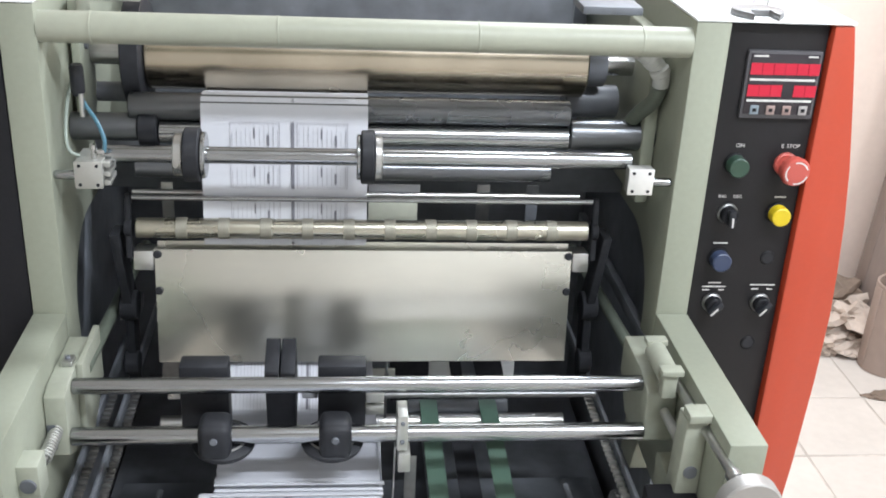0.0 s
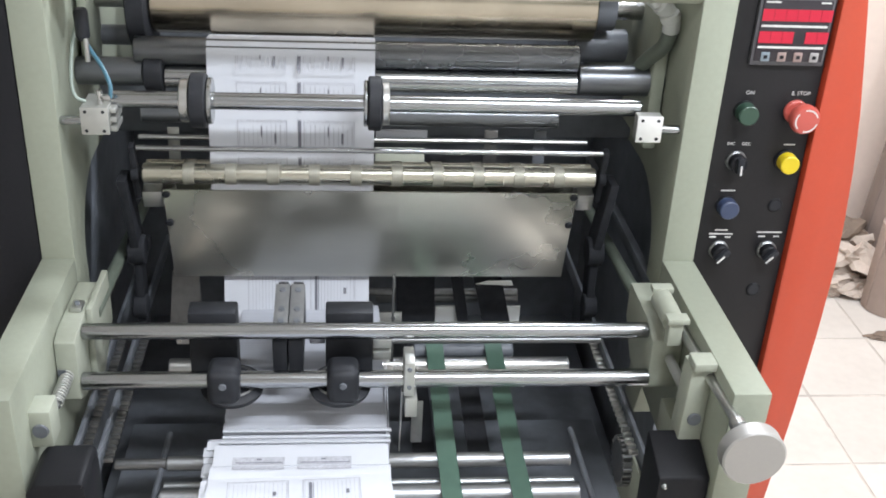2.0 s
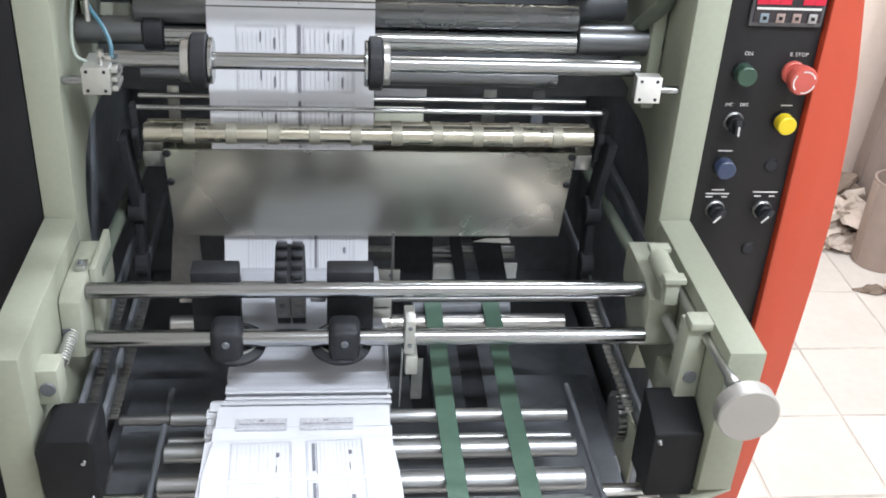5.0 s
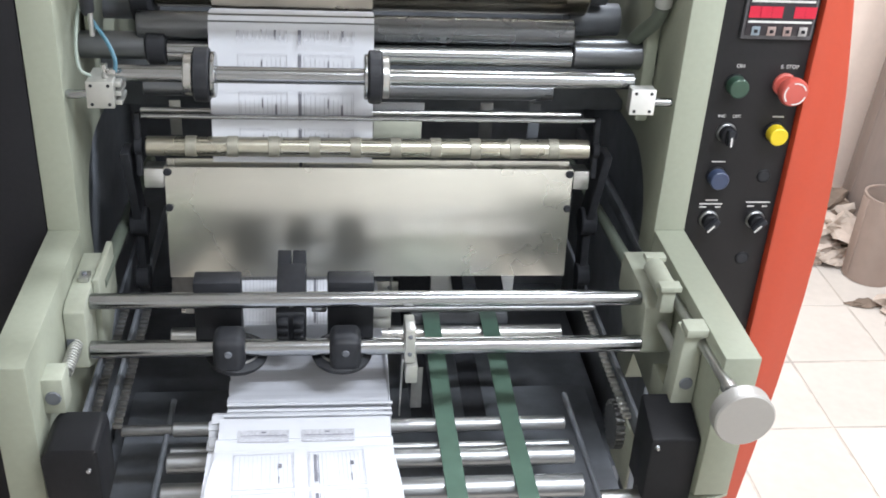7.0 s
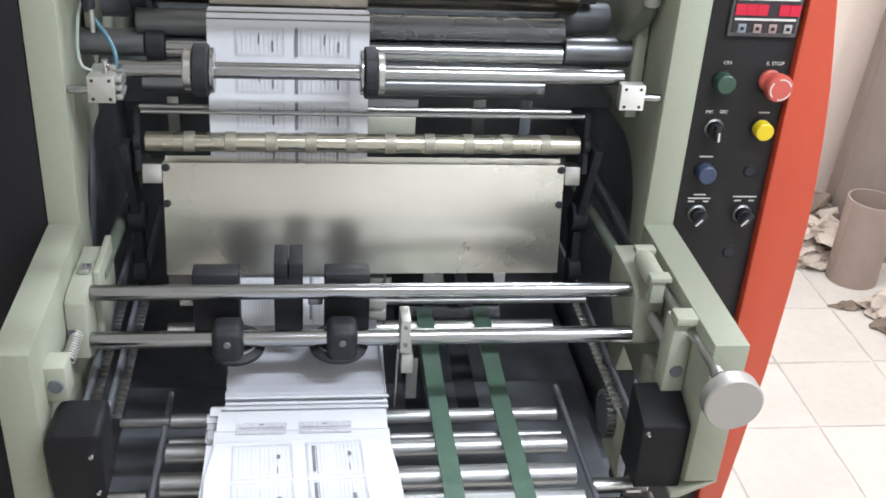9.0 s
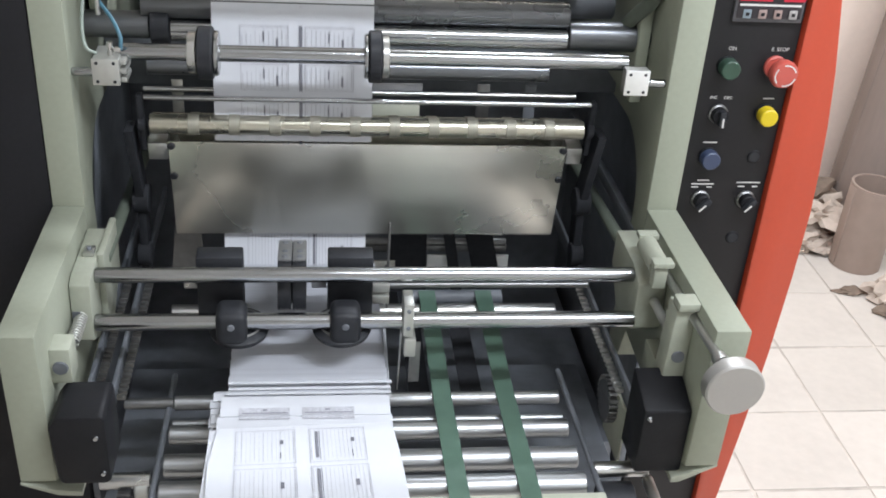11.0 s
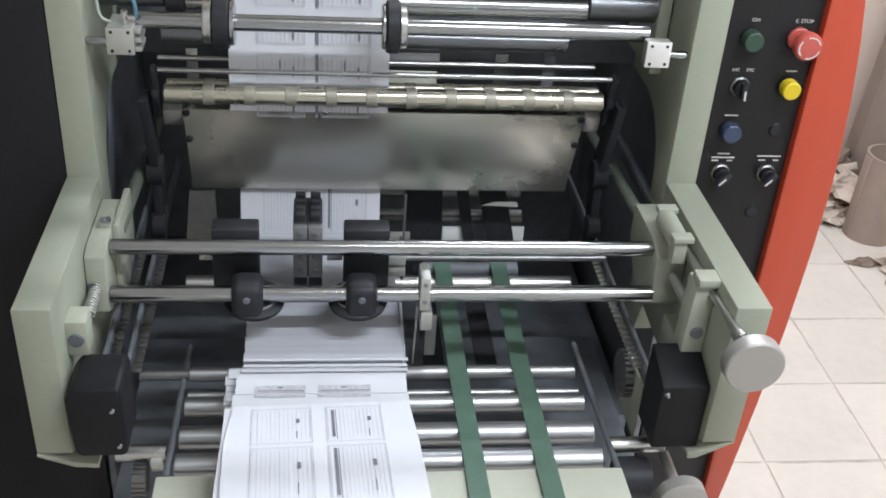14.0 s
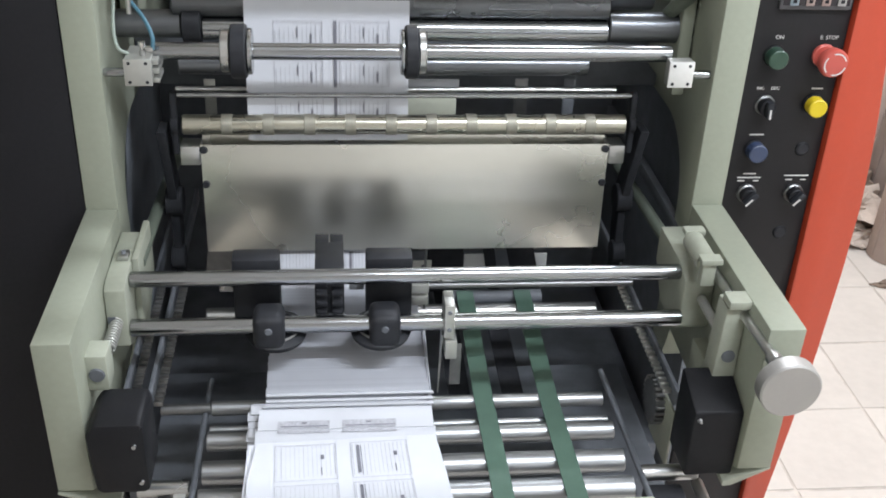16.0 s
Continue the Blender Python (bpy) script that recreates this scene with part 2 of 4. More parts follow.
# ---- the machine ----
machine = thing("forms_folding_machine", "sage green paper folding press with orange-red side cover", "printing machine")

LX0, LX1, RX0, RX1 = -0.550, -0.507, 0.289, 0.334
TOP = 1.482


def side_outline():
    pts = [(0.0, 1.071), (0.0, TOP), (0.62, TOP), (0.62, 1.155), (0.31, 1.155)]
    for k in range(9):                      # the round corner of the opening
        a = radians(90 + 11.25 * k)
        pts.append((0.17 + 0.11 * math.cos(a), 1.045 + 0.11 * math.sin(a)))
    pts += [(0.075, 0.80), (0.02, 0.80), (0.0, 0.86)]
    return pts


for x0, x1 in ((LX0, LX1), (RX0, RX1)):
    part("side_frame", extrude(side_outline(), x0, x1, bevel=0.002), GREEN, machine)
    part("arm", extrude([(0.0, 1.0755), (0.0, 0.86), (-0.27, 0.836), (-0.312, 0.858), (-0.318, 1.0755)], x0, x1, bevel=0.0025), GREEN, machine)
# black body round the opening
part("left_cover", box(-0.86, -0.552, 0.03, 0.62, 0.02, TOP, 0.004), BLACK, machine, "black side cover")
part("cover_lip", box(-0.86, LX0 - 0.001, 0.0, 0.0295, 0.02, TOP, 0.003), BLACK, machine)
part("left_liner", box(LX0 + 0.002, LX0 + 0.012, 0.012, 0.6, 0.1, 1.14, 0.001), HAZYBLACK, machine)
part("right_liner", box(RX1 - 0.012, RX1 - 0.002, 0.012, 0.6, 0.1, 1.14, 0.001), HAZYBLACK, machine)
part("back_panel", box(LX0, RX1, 0.601, 0.64, 0.1, 1.47, 0.001), HAZYBLACK, machine)
part("base_pan", box(LX1 - 0.02, RX0 + 0.02, 0.02, 0.6, 0.0, 0.62, 0.004), HAZYBLACK, machine)
part("lower_body", box(LX0, RX1, 0.04, 0.58, 0.002, 0.3, 0.004), BLACK, machine)
part("top_cover", box(LX1 + 0.05, RX0 - 0.05, 0.47, 0.6, 1.15, 1.47, 0.01), HAZYBLACK, machine, "dark grey hood")

# front tie bar with weld seams
part("tie_bar", lathe([(LX1, 0.0192), (RX0, 0.0192)], (0, 0.018, 1.4515), "x", 48), TIEBAR, machine, "cream painted round tie bar")
for x in (-0.446, -0.225, 0.02, 0.226):
    part("tie_strap", lathe([(x - 0.0013, 0.0193), (x - 0.0010, 0.0200), (x + 0.0010, 0.0200), (x + 0.0013, 0.0193)], (0, 0.018, 1.4515), "x", 40), TIEBAR, machine)

# control column
part("control_box", box(RX1 + 0.001, 0.467, 0.012, 0.6, 0.42, TOP - 0.002, 0.003), PANEL, machine, "black control panel front")
red = []
for z, x in ((TOP - 0.001, 0.494), (1.44, 0.502), (1.37, 0.514), (1.29, 0.527), (1.21, 0.536), (1.14, 0.541), (1.07, 0.544), (0.96, 0.542), (0.81, 0.535), (0.66, 0.523), (0.50, 0.507), (0.34, 0.488), (0.30, 0.480)):
    red.append((x, z))
cover = part("side_cover", extrude(red + [(0.4685, 0.30), (0.4685, TOP - 0.001)], 0.002, 0.6, bevel=0.002, plane="xz"), RED, machine, "glossy orange-red curved side cover")
part("plinth", box(0.36, 0.47, 0.05, 0.56, 0.0, 0.43, 0.003), BLACK, machine)
part("top_plate", box(RX0 - 0.001, 0.4945, -0.001, 0.6, TOP + 0.0005, TOP + 0.004, 0.001), TOPWHITE, machine, "bright white top plate")
part("top_plate", box(-0.86, LX1 + 0.001, -0.001, 0.6, TOP + 0.0005, TOP + 0.004, 0.001), TOPWHITE, machine, "bright white top plate")
panel_y = 0.012


def disc(r, y_back, y_front, x, z, bevel=0.002, seg=32):
    """A round button whose face looks to the front."""
    return lathe([(y_back, r), (y_front + bevel, r), (y_front, r - bevel)], (x, 0, z), "y", seg)


def words(text, size, x, y, z, mat, parent, name="lettering"):
    cu = bpy.data.curves.new("lettering", "FONT")
    cu.body, cu.size, cu.align_x, cu.align_y, cu.extrude = text, size, "CENTER", "CENTER", 0.0002
    tmp = new("lettering_curve", cu)
    me = bpy.data.meshes.new_from_object(tmp)
    bpy.data.objects.remove(tmp)
    bpy.data.curves.remove(cu)
    me.transform(pose(x, y, z, 90, 0, 0))
    me.materials.clear()
    me.materials.append(mat)
    ob = new(name, me)
    ob.parent = parent
    return ob


control = [o for o in machine.children if o.name.startswith("control_box")][0]
F = panel_y
# display unit: bezel, glass, digits, keys
dx0, dx1, dz0, dz1 = 0.363, 0.461, 1.358, 1.447
bz = box(dx0, dx1, F - 0.007, F, dz0, dz1, 0.002)
part("display_bezel", bz, shader("dark_bezel", (0.075, 0.072, 0.078), 0.4, 0), control)
part("display_glass", box(dx0 + 0.004, dx1 - 0.004, F - 0.0085, F - 0.006, dz0 + 0.006, dz1 - 0.004, 0.0006), DISPLAY, control)
for z in (1.424, 1.3955):
    for k in range(6):
        if z < 1.4 and k == 3:
            continue
        x = dx0 + 0.0125 + k * 0.0152
        part("digit", box(x - 0.0073, x + 0.0073, F - 0.0094, F - 0.0086, z - 0.0075, z + 0.0075, 0), LED, control, "glowing red digit")
for z in (1.410, 1.3825):
    part("display_rule", box(dx0 + 0.006, dx1 - 0.006, F - 0.0094, F - 0.0086, z - 0.0014, z + 0.0014, 0), LEGEND, control)
for k, c in enumerate(((0.20, 0.24, 0.27), (0.30, 0.22, 0.20), (0.30, 0.21, 0.19), (0.33, 0.31, 0.30))):
    x = dx0 + 0.018 + k * 0.0215
    part("display_key", box(x - 0.0058, x + 0.0058, F - 0.0105, F - 0.0086, 1.364, 1.3765, 0.001), shader("key_%s" % "abcd"[k], c, 0.45), control)
    part("key_mark", box(x - 0.0025, x + 0.0025, F - 0.0110, F - 0.0105, 1.368, 1.3725, 0), BLACK, control)
part("lettering_bar", box(dx0 + 0.007, dx0 + 0.026, F - 0.0092, F - 0.0086, 1.4395, 1.4415, 0), LEGEND, control)
part("lettering_bar", box(dx1 - 0.020, dx1 - 0.007, F - 0.0092, F - 0.0086, 1.4395, 1.4415, 0), LEGEND, control)


def collar_ring(x, z, r=0.0145, mat=BLACK):
    part("button_ring", disc(r, F, F - 0.006, x, z, 0.002), mat, control)


gx, hx = 0.3705, 0.4400
for x, z, mat, r, d, name, lab in ((gx, 1.2935, BTN_GREEN, 0.0135, 0.022, "start_button", "green push button"),
                                   (hx, 1.2245, BTN_YELLOW, 0.0130, 0.022, "yellow_button", "yellow push button"),
                                   (gx - 0.001, 1.1560, BTN_BLUE, 0.0135, 0.020, "blue_button", "blue push button")):
    collar_ring(x, z)
    part(name, disc(r, F - 0.005, F - d, x, z, 0.0015), mat, control, lab)
collar_ring(hx, 1.294, 0.016, BTN_RED)
part("stop_button", lathe([(F - 0.004, 0.0125), (F - 0.016, 0.0125), (F - 0.018, 0.019), (F - 0.026, 0.020), (F - 0.031, 0.0175), (F - 0.032, 0.012)], (hx + 0.004, 0, 1.292), "y", 40), BTN_RED, control, "red mushroom emergency stop button")
for a0 in (20, 140, 260):                   # white turn arrows
    own = bmesh.new()
    for k in range(9):
        a, b = radians(a0 + k * 9.5), radians(a0 + (k + 1) * 9.5)
        own.faces.new([own.verts.new((hx + 0.004 + rr * math.cos(q), F - 0.0325, 1.292 + rr * math.sin(q))) for rr, q in ((0.0136, a), (0.0136, b), (0.0156, b), (0.0156, a))])
    part("turn_arrow", own, LEGEND, control)
for x, z, tilt in ((gx + 0.001, 1.223, 4), (gx, 1.0875, -42), (hx, 1.0875, -42)):
    collar_ring(x, z, 0.0140, DULL)
    k = part("selector_knob", disc(0.0118, F - 0.005, F - 0.018, x, z, 0.0015), BLACK, control, "black selector knob with white pointer")
    t = Matrix.Translation((x, 0, z)) @ pose(0, 0, 0, 0, -tilt, 0)
    part("selector_grip", box(-0.0045, 0.0045, F - 0.026, F - 0.016, -0.0115, 0.0115, 0.002, turn=t), RUBBER, control)
    part("pointer", box(-0.0012, 0.0012, F - 0.0268, F - 0.0262, -0.0115, 0.002, 0, turn=t), LEGEND, control)
for x, z in ((hx, 1.156), (0.434, 1.022)):  # unused holes with black plugs
    part("hole_plug", disc(0.0105, F, F - 0.0018, x, z, 0.0012), BLACK, control)
    part("hole_plug_centre", disc(0.0075, F - 0.0018, F - 0.0022, x, z, 0.0003), RUBBER, control)
words("ON", 0.0075, gx + 0.004, F - 0.0006, 1.3185, LEGEND, control)
words("E. STOP", 0.0075, hx + 0.003, F - 0.0006, 1.3185, LEGEND, control)
words("INC", 0.0062, gx - 0.009, F - 0.0006, 1.2465, LEGEND, control)
words("DEC", 0.0062, gx + 0.012, F - 0.0006, 1.2465, LEGEND, control)
for x, z, w in ((hx + 0.002, 1.2465, 0.016), (gx - 0.001, 1.178, 0.020), (gx, 1.1175, 0.018), (gx, 1.1115, 0.034), (gx - 0.011, 1.1065, 0.010), (gx + 0.011, 1.1065, 0.008),
                (hx, 1.1145, 0.036), (hx - 0.010, 1.108, 0.010), (hx + 0.011, 1.108, 0.008)):
    part("lettering_bar", box(x - w / 2, x + w / 2, F - 0.0008, F - 0.0002, z - 0.0009, z + 0.0009, 0), LEGEND, control)

# ---- upper rollers ----
part("brass_cylinder", lathe([(-0.413, 0.048), (-0.411, 0.05), (0.194, 0.05), (0.196, 0.048)], (0, 0.200, 1.3765), "x", 72), GOLD, machine, "polished brass-coloured plate cylinder")
part("cylinder_flange", lathe([(-0.440, 0.072), (-0.438, 0.075), (-0.416, 0.075), (-0.414, 0.072)], (0, 0.20, 1.3765), "x", 48), RUBBER, machine, "dark end flange")
part("cylinder_flange", lathe([(0.198, 0.034), (0.226, 0.034)], (0, 0.20, 1.3765), "x", 40), HAZYBLACK, machine)
part("cylinder_shaft", rod(LX1, RX0, 0.20, 1.3765, 0.018), STEEL, machine)
part("dark_roller", rod(-0.430, 0.168, 0.1270, 1.322, 0.0185), GREYROLL, machine, "dark satin idle roller")
part("roller_journal", rod(0.176, 0.255, 0.215, 1.315, 0.024), HAZYBLACK, machine)
part("roller_journal", rod(LX1, -0.431, 0.215, 1.315, 0.014), HAZYBLACK, machine)
part("chrome_roller", rod(-0.392, 0.168, 0.1205, 1.288, 0.0160), CHROME, machine, "chromed feed roller")
part("roller_journal", rod(0.169, RX0, 0.1245, 1.293, 0.0215), GREYROLL, machine)
part("roller_journal", rod(-0.418, -0.393, 0.1245, 1.293, 0.026), RUBBER, machine)
part("roller_journal", rod(LX1, -0.419, 0.1245, 1.293, 0.019), GREYROLL, machine)
part("perforating_shaft", rod(-0.446, 0.236, 0.030, 1.288, 0.0110), CHROME, machine, "bright steel slitter shaft")
part("lower_chrome_roller", rod(-0.430, 0.150, 0.136, 1.232, 0.0150), GREYROLL, machine)
for s, xs in ((-1, (-0.3595, -0.347, -0.3265, -0.3195)), (1, (-0.0945, -0.105, -0.1225, -0.1285))):
    c = part("slitter_wheel", lathe([(min(xs[1], xs[2]), 0.033), (min(xs[1], xs[2]) + 0.002, 0.035), (max(xs[1], xs[2]) - 0.002, 0.035), (max(xs[1], xs[2]), 0.033)], (0, 0.03, 1.288), "x", 48), RUBBER, machine, "black slitter wheel")
    part("wheel_hub", rod(min(xs[0], xs[1]), max(xs[0], xs[1]) - 0.0004, 0.03, 1.288, 0.0275), STEEL, c)
    part("wheel_flange", rod(min(xs[2], xs[3]) + 0.0004, max(xs[2], xs[3]), 0.03, 1.288, 0.030), CHROME, c)
# end blocks of the slitter shaft
for s, x0, x1, mat in ((-1, -0.4780, -0.4445, ALLOY), (1, 0.2262, 0.2592, WHITEALLOY)):
    b = part("end_block", box(x0, x1, 0.000, 0.050 if s < 0 else 0.016, 1.2530, 1.2880, 0.0015), ALLOY, machine, "alloy cylinder block with four bolts")
    part("face_plate", box(x0 - 0.0005, x1 + 0.0005, -0.004, -0.0002, 1.2525, 1.2885, 0.0012), mat, b)
    for dx in (0.006, x1 - x0 - 0.006):
        for z in (1.2580, 1.2830):
            part("bolt_hole", lathe([(-0.0046, 0.0022), (-0.0036, 0.0022)], (x0 + dx, 0, z), "y", 12), RUBBER, b)
    if s < 0:
        for z in (1.257, 1.269, 1.281):
            part("fin", box(x1, x1 + 0.008, 0.006, 0.044, z - 0.0035, z + 0.0035, 0.001), ALLOY, b)
    xp = (x0 - 0.030, x0) if s < 0 else (x1, x1 + 0.028)
    part("pin", lathe([(xp[0], 0.004), (xp[0] + 0.004, 0.006), (xp[1] - 0.004, 0.006), (xp[1], 0.0055)], (0, 0.012, 1.2655), "x", 20), CHROME, b)
fit_z = 1.2882
fit_part = part("air_fitting", lathe([(0, 0.004), (0.007, 0.004), (0.007, 0.0028), (0.012, 0.0028), (0.012, 0.0045), (0.018, 0.0045)], (-0.456, 0.012, fit_z), "z", 14), STEEL, machine, "nickel air fitting")
part("fitting_elbow", box(-0.452, -0.442, 0.008, 0.016, 1.293, 1.300, 0.001), STEEL, fit_part)
hose = part("air_hose", tube([(-0.443, 0.012, 1.296), (-0.442, 0.013, 1.313), (-0.453, 0.03, 1.330), (-0.472, 0.06, 1.342), (-0.490, 0.10, 1.348)], 0.0027), HOSE, machine, "blue air hose")
part("air_hose", tube([(-0.474, 0.016, 1.289), (-0.486, 0.016, 1.296), (-0.492, 0.03, 1.315), (-0.493, 0.06, 1.35), (-0.49, 0.1, 1.38)], 0.0024), GREYHOSE, machine, "pale grey air hose")
part("hose_post", between((-0.474, 0.05, 1.330), (-0.474, 0.05, 1.360), 0.0034), STEEL, machine)
part("hose_connector", lathe([(1.356, 0.006), (1.362, 0.009), (1.392, 0.009), (1.396, 0.007)], (-0.478, 0.055, 0), "z", 16), RUBBER, machine, "dark air connector")
part("lever_plate", extrude([(0.13, 1.46), (0.21, 1.46), (0.21, 1.31), (0.17, 1.26), (0.13, 1.30)], -0.500, -0.489, bevel=0.001), GREEN, machine)
part("lever_bolt", lathe([(-0.489, 0.006), (-0.485, 0.006)], (0, 0.16, 1.395), "x", 16), HAZYBLACK, machine)
part("bearing_plate", box(0.268, 0.287, 0.10, 0.24, 1.20, 1.44, 0.004), GREEN, machine)
cond = part("cable_conduit", tube([(0.230, 0.10, 1.428), (0.252, 0.08, 1.419), (0.272, 0.07, 1.400), (0.276, 0.075, 1.380)], 0.0115, seg=14), CABLE, machine, "wrapped pale cable conduit")
# lower run of the same conduit, its shade painted as darker green
part("cable_conduit", tube([(0.276, 0.075, 1.379), (0.274, 0.088, 1.355), (0.262, 0.11, 1.33), (0.254, 0.14, 1.30)], 0.0105, seg=12), DARKGREEN, machine, "lower cable conduit, shade painted in as dark green")
for k, (x, y, z) in enumerate(((0.243, 0.072, 1.426), (0.260, 0.062, 1.414), (0.271, 0.058, 1.400))):
    part("conduit_wrap", lathe([(-0.006, 0.011), (-0.004, 0.0135), (0.004, 0.0135), (0.006, 0.011)], (x, y + 0.01, z), "z", 16, turn=pose(0, 0, 0, 0, 100 + 25 * k, 10)), CABLE, cond)
part("bracket_plate", box(0.165, 0.245, 0.09, 0.16, 1.468, 1.479, 0.002), HAZYBLACK, machine)
part("bracket_plate", box(-0.47, -0.40, 0.09, 0.16, 1.468, 1.484, 0.002), ALLOY, machine)

# small plates seen behind the web
for x0, x1, z0, z1, mat in ((-0.108, -0.034, 1.190, 1.204, PAPER), (-0.108, -0.037, 1.140, 1.176, CREAM), (0.049, 0.068, 1.150, 1.205, DULL), (0.122, 0.139, 1.150, 1.205, HAZYBLACK), (-0.400, -0.384, 1.150, 1.203, ALLOY)):
    part("guide_plate", box(x0, x1, 0.1502, 0.1530, z0, z1, 0.0005), mat, machine)
part("rear_rod", rod(-0.44, 0.20, 0.146, 1.190, 0.0036), STEEL, machine)
part("rear_bar", box(LX1, RX0, 0.24, 0.30, 1.16, 1.24, 0.003), HAZYBLACK, machine)

# ---- the swinging chute ----
PIVOT = (0, 0.078, 1.165)
chute = part("swinging_chute", box(-0.402, 0.180, 0.0008, 0.0032, -0.199, -0.031, 0.0006), PLATE, machine, "dull steel swinging chute plate")
chute.location = PIVOT
part("rear_plate", box(-0.402, 0.180, 0.028, 0.0305, -0.199, -0.027, 0.0006), PLATE, chute)
for x0, x1, y0 in ((-0.430, -0.403, 0.0), (0.181, 0.204, 0.0)):
    part("chute_bracket", box(x0, x1, -0.001, 0.034, -0.061, -0.033, 0.0012), STEEL, chute, "bright bare metal bracket")
for x in (-0.398, 0.1755):
    for z in (-0.038, -0.091):
        part("screw", lathe([(-0.0025, 0.0042), (-0.0012, 0.0056), (0.0008, 0.0056)], (x, 0, z), "y", 12), RUBBER, chute)
for y, z, q in ((0.0, 0.0, 0.0138), (0.0275, -0.009, 0.0090)):
    r = part("grip_roller", rod(-0.424, 0.199, y, z, q), NICKEL, chute, "nickel roller with dull grip bands")
    for k in range(10):
        x = -0.3628 + k * 0.0566
        part("band", lathe([(x - 0.0078, q + 0.0001), (x - 0.007, q + 0.0009), (x + 0.007, q + 0.0009), (x + 0.0078, q + 0.0001)], (0, y, z), "x", 32), BAND, r)
part("chute_rod", rod(-0.430, 0.206, 0.002, 0.042, 0.0038), CHROME, chute)
for x in (-0.4345, 0.209):
    part("chute_link", box(x - 0.004, x + 0.004, -0.005, 0.009, -0.043, 0.047, 0.002), STRAP, chute)
    part("link_boss", rod(x - 0.005, x + 0.005, 0, 0.0, 0.012), STRAP, chute)
# drive levers beside the chute
for x in (-0.452, 0.226):
    part("drive_lever", extrude([(0.06, 1.16), (0.10, 1.16), (0.16, 1.02), (0.14, 0.88), (0.11, 0.88), (0.12, 1.01)], x - 0.006, x + 0.006, bevel=0.001), STRAP, machine)
    part("drive_boss", rod(x - 0.012, x + 0.012, 0.13, 1.02, 0.022), STRAP, machine)
    part("drive_boss", rod(x - 0.010, x + 0.010, 0.12, 0.93, 0.018), STRAP, machine)

# ---- front rods, brackets ----
part("front_rod", rod(-0.4795, 0.247, -0.110, 1.0305, 0.0105), CHROME, machine, "bright steel front rod")
part("front_rod", rod(-0.4795, 0.247, -0.138, 0.975, 0.0115), CHROME, machine, "bright steel front rod")
part("inner_rod", rod(-0.440, 0.205, -0.050, 0.9975, 0.0075), STEEL, machine)
part("thin_rod", rod(-0.112, 0.203, -0.050, 0.9770, 0.0048), DULL, machine)
for z in (0.977, 0.958):
    part("rod_lug", box(-0.113, -0.088, -0.060, -0.040, z - 0.007, z + 0.007, 0.0015), ALLOY, machine)
part("inner_rod", rod(-0.420, 0.206, 0.127, 0.8150, 0.0135), STEEL, machine)
part("inner_rod", rod(-0.125, 0.128, 0.236, 0.926, 0.0075), DULL, machine)
part("inner_rod", rod(-0.125, 0.134, 0.236, 0.886, 0.0070), DULL, machine)
br_out = [(-0.005, 1.043), (-0.100, 1.043), (-0.136, 1.030), (-0.140, 0.962), (-0.120, 0.946), (-0.05, 0.946), (-0.005, 0.99)]
left_br = part("bracket", extrude([(-0.005, 1.043), (-0.128, 1.043), (-0.146, 1.036), (-0.150, 0.955), (-0.120, 0.940), (-0.05, 0.946), (-0.005, 0.99)], -0.506, -0.480, bevel=0.002), PALE, machine, "pale cast bracket")
part("bracket_flange", extrude([(0.02, 1.047), (-0.085, 1.047), (-0.092, 0.950), (-0.05, 0.93), (0.02, 0.97)], -0.4798, -0.4715, bevel=0.0015), PALE, left_br)
part("bracket_clip", box(-0.498, -0.484, -0.085, -0.065, 1.0432, 1.050, 0.001), STEEL, left_br)
part("clip_screw", lathe([(1.0502, 0.0035), (1.0530, 0.0030)], (-0.491, -0.075, 0), "z", 12), HAZYBLACK, left_br)
part("spring_recess", extrude([(-0.1505, 1.000), (-0.1515, 1.000), (-0.1515, 0.965), (-0.1505, 0.965)], -0.504, -0.494), HAZYBLACK, left_br)
right_br = part("bracket", extrude(br_out, 0.2475, 0.2875, bevel=0.002), PALE, machine, "pale cast bracket")
part("bracket_cap", box(0.251, 0.279, -0.096, -0.080, 1.0775, 1.085, 0.001), PALE, right_br)
part("bracket_cap", box(0.250, 0.278, -0.174, -0.156, 1.0775, 1.085, 0.001), PALE, right_br)
part("bracket_barrel", lathe([(-0.156, 0.014), (-0.094, 0.014)], (0.264, 0, 1.070), "y", 28), PALE, right_br)
part("bracket_web", box(0.254, 0.272, -0.170, -0.154, 1.044, 1.0765, 0.0015), PALE, right_br)
part("nut_block", box(-0.508, -0.483, -0.270, -0.235, 0.975, 1.024, 0.002), PALE, machine)
part("nut_block", extrude([(0.262, 1.062), (0.2885, 1.062), (0.2885, 0.925), (0.256, 0.925), (0.259, 0.965)], -0.250, -0.215, bevel=0.003, plane="xz"), PALE, machine, "pale cast nut block hugging the arm")
part("nut_cap", box(0.262, 0.302, -0.256, -0.228, 1.0625, 1.074, 0.002), PALE, machine)
part("nut_bolt", lathe([(-0.2725, 0.0085), (-0.270, 0.0095)], (-0.4955, 0, 0.998), "y", 24), HAZYBLACK, machine)
part("nut_bolt", lathe([(-0.2525, 0.008), (-0.250, 0.009)], (0.275, 0, 0.990), "y", 24), HAZYBLACK, machine)
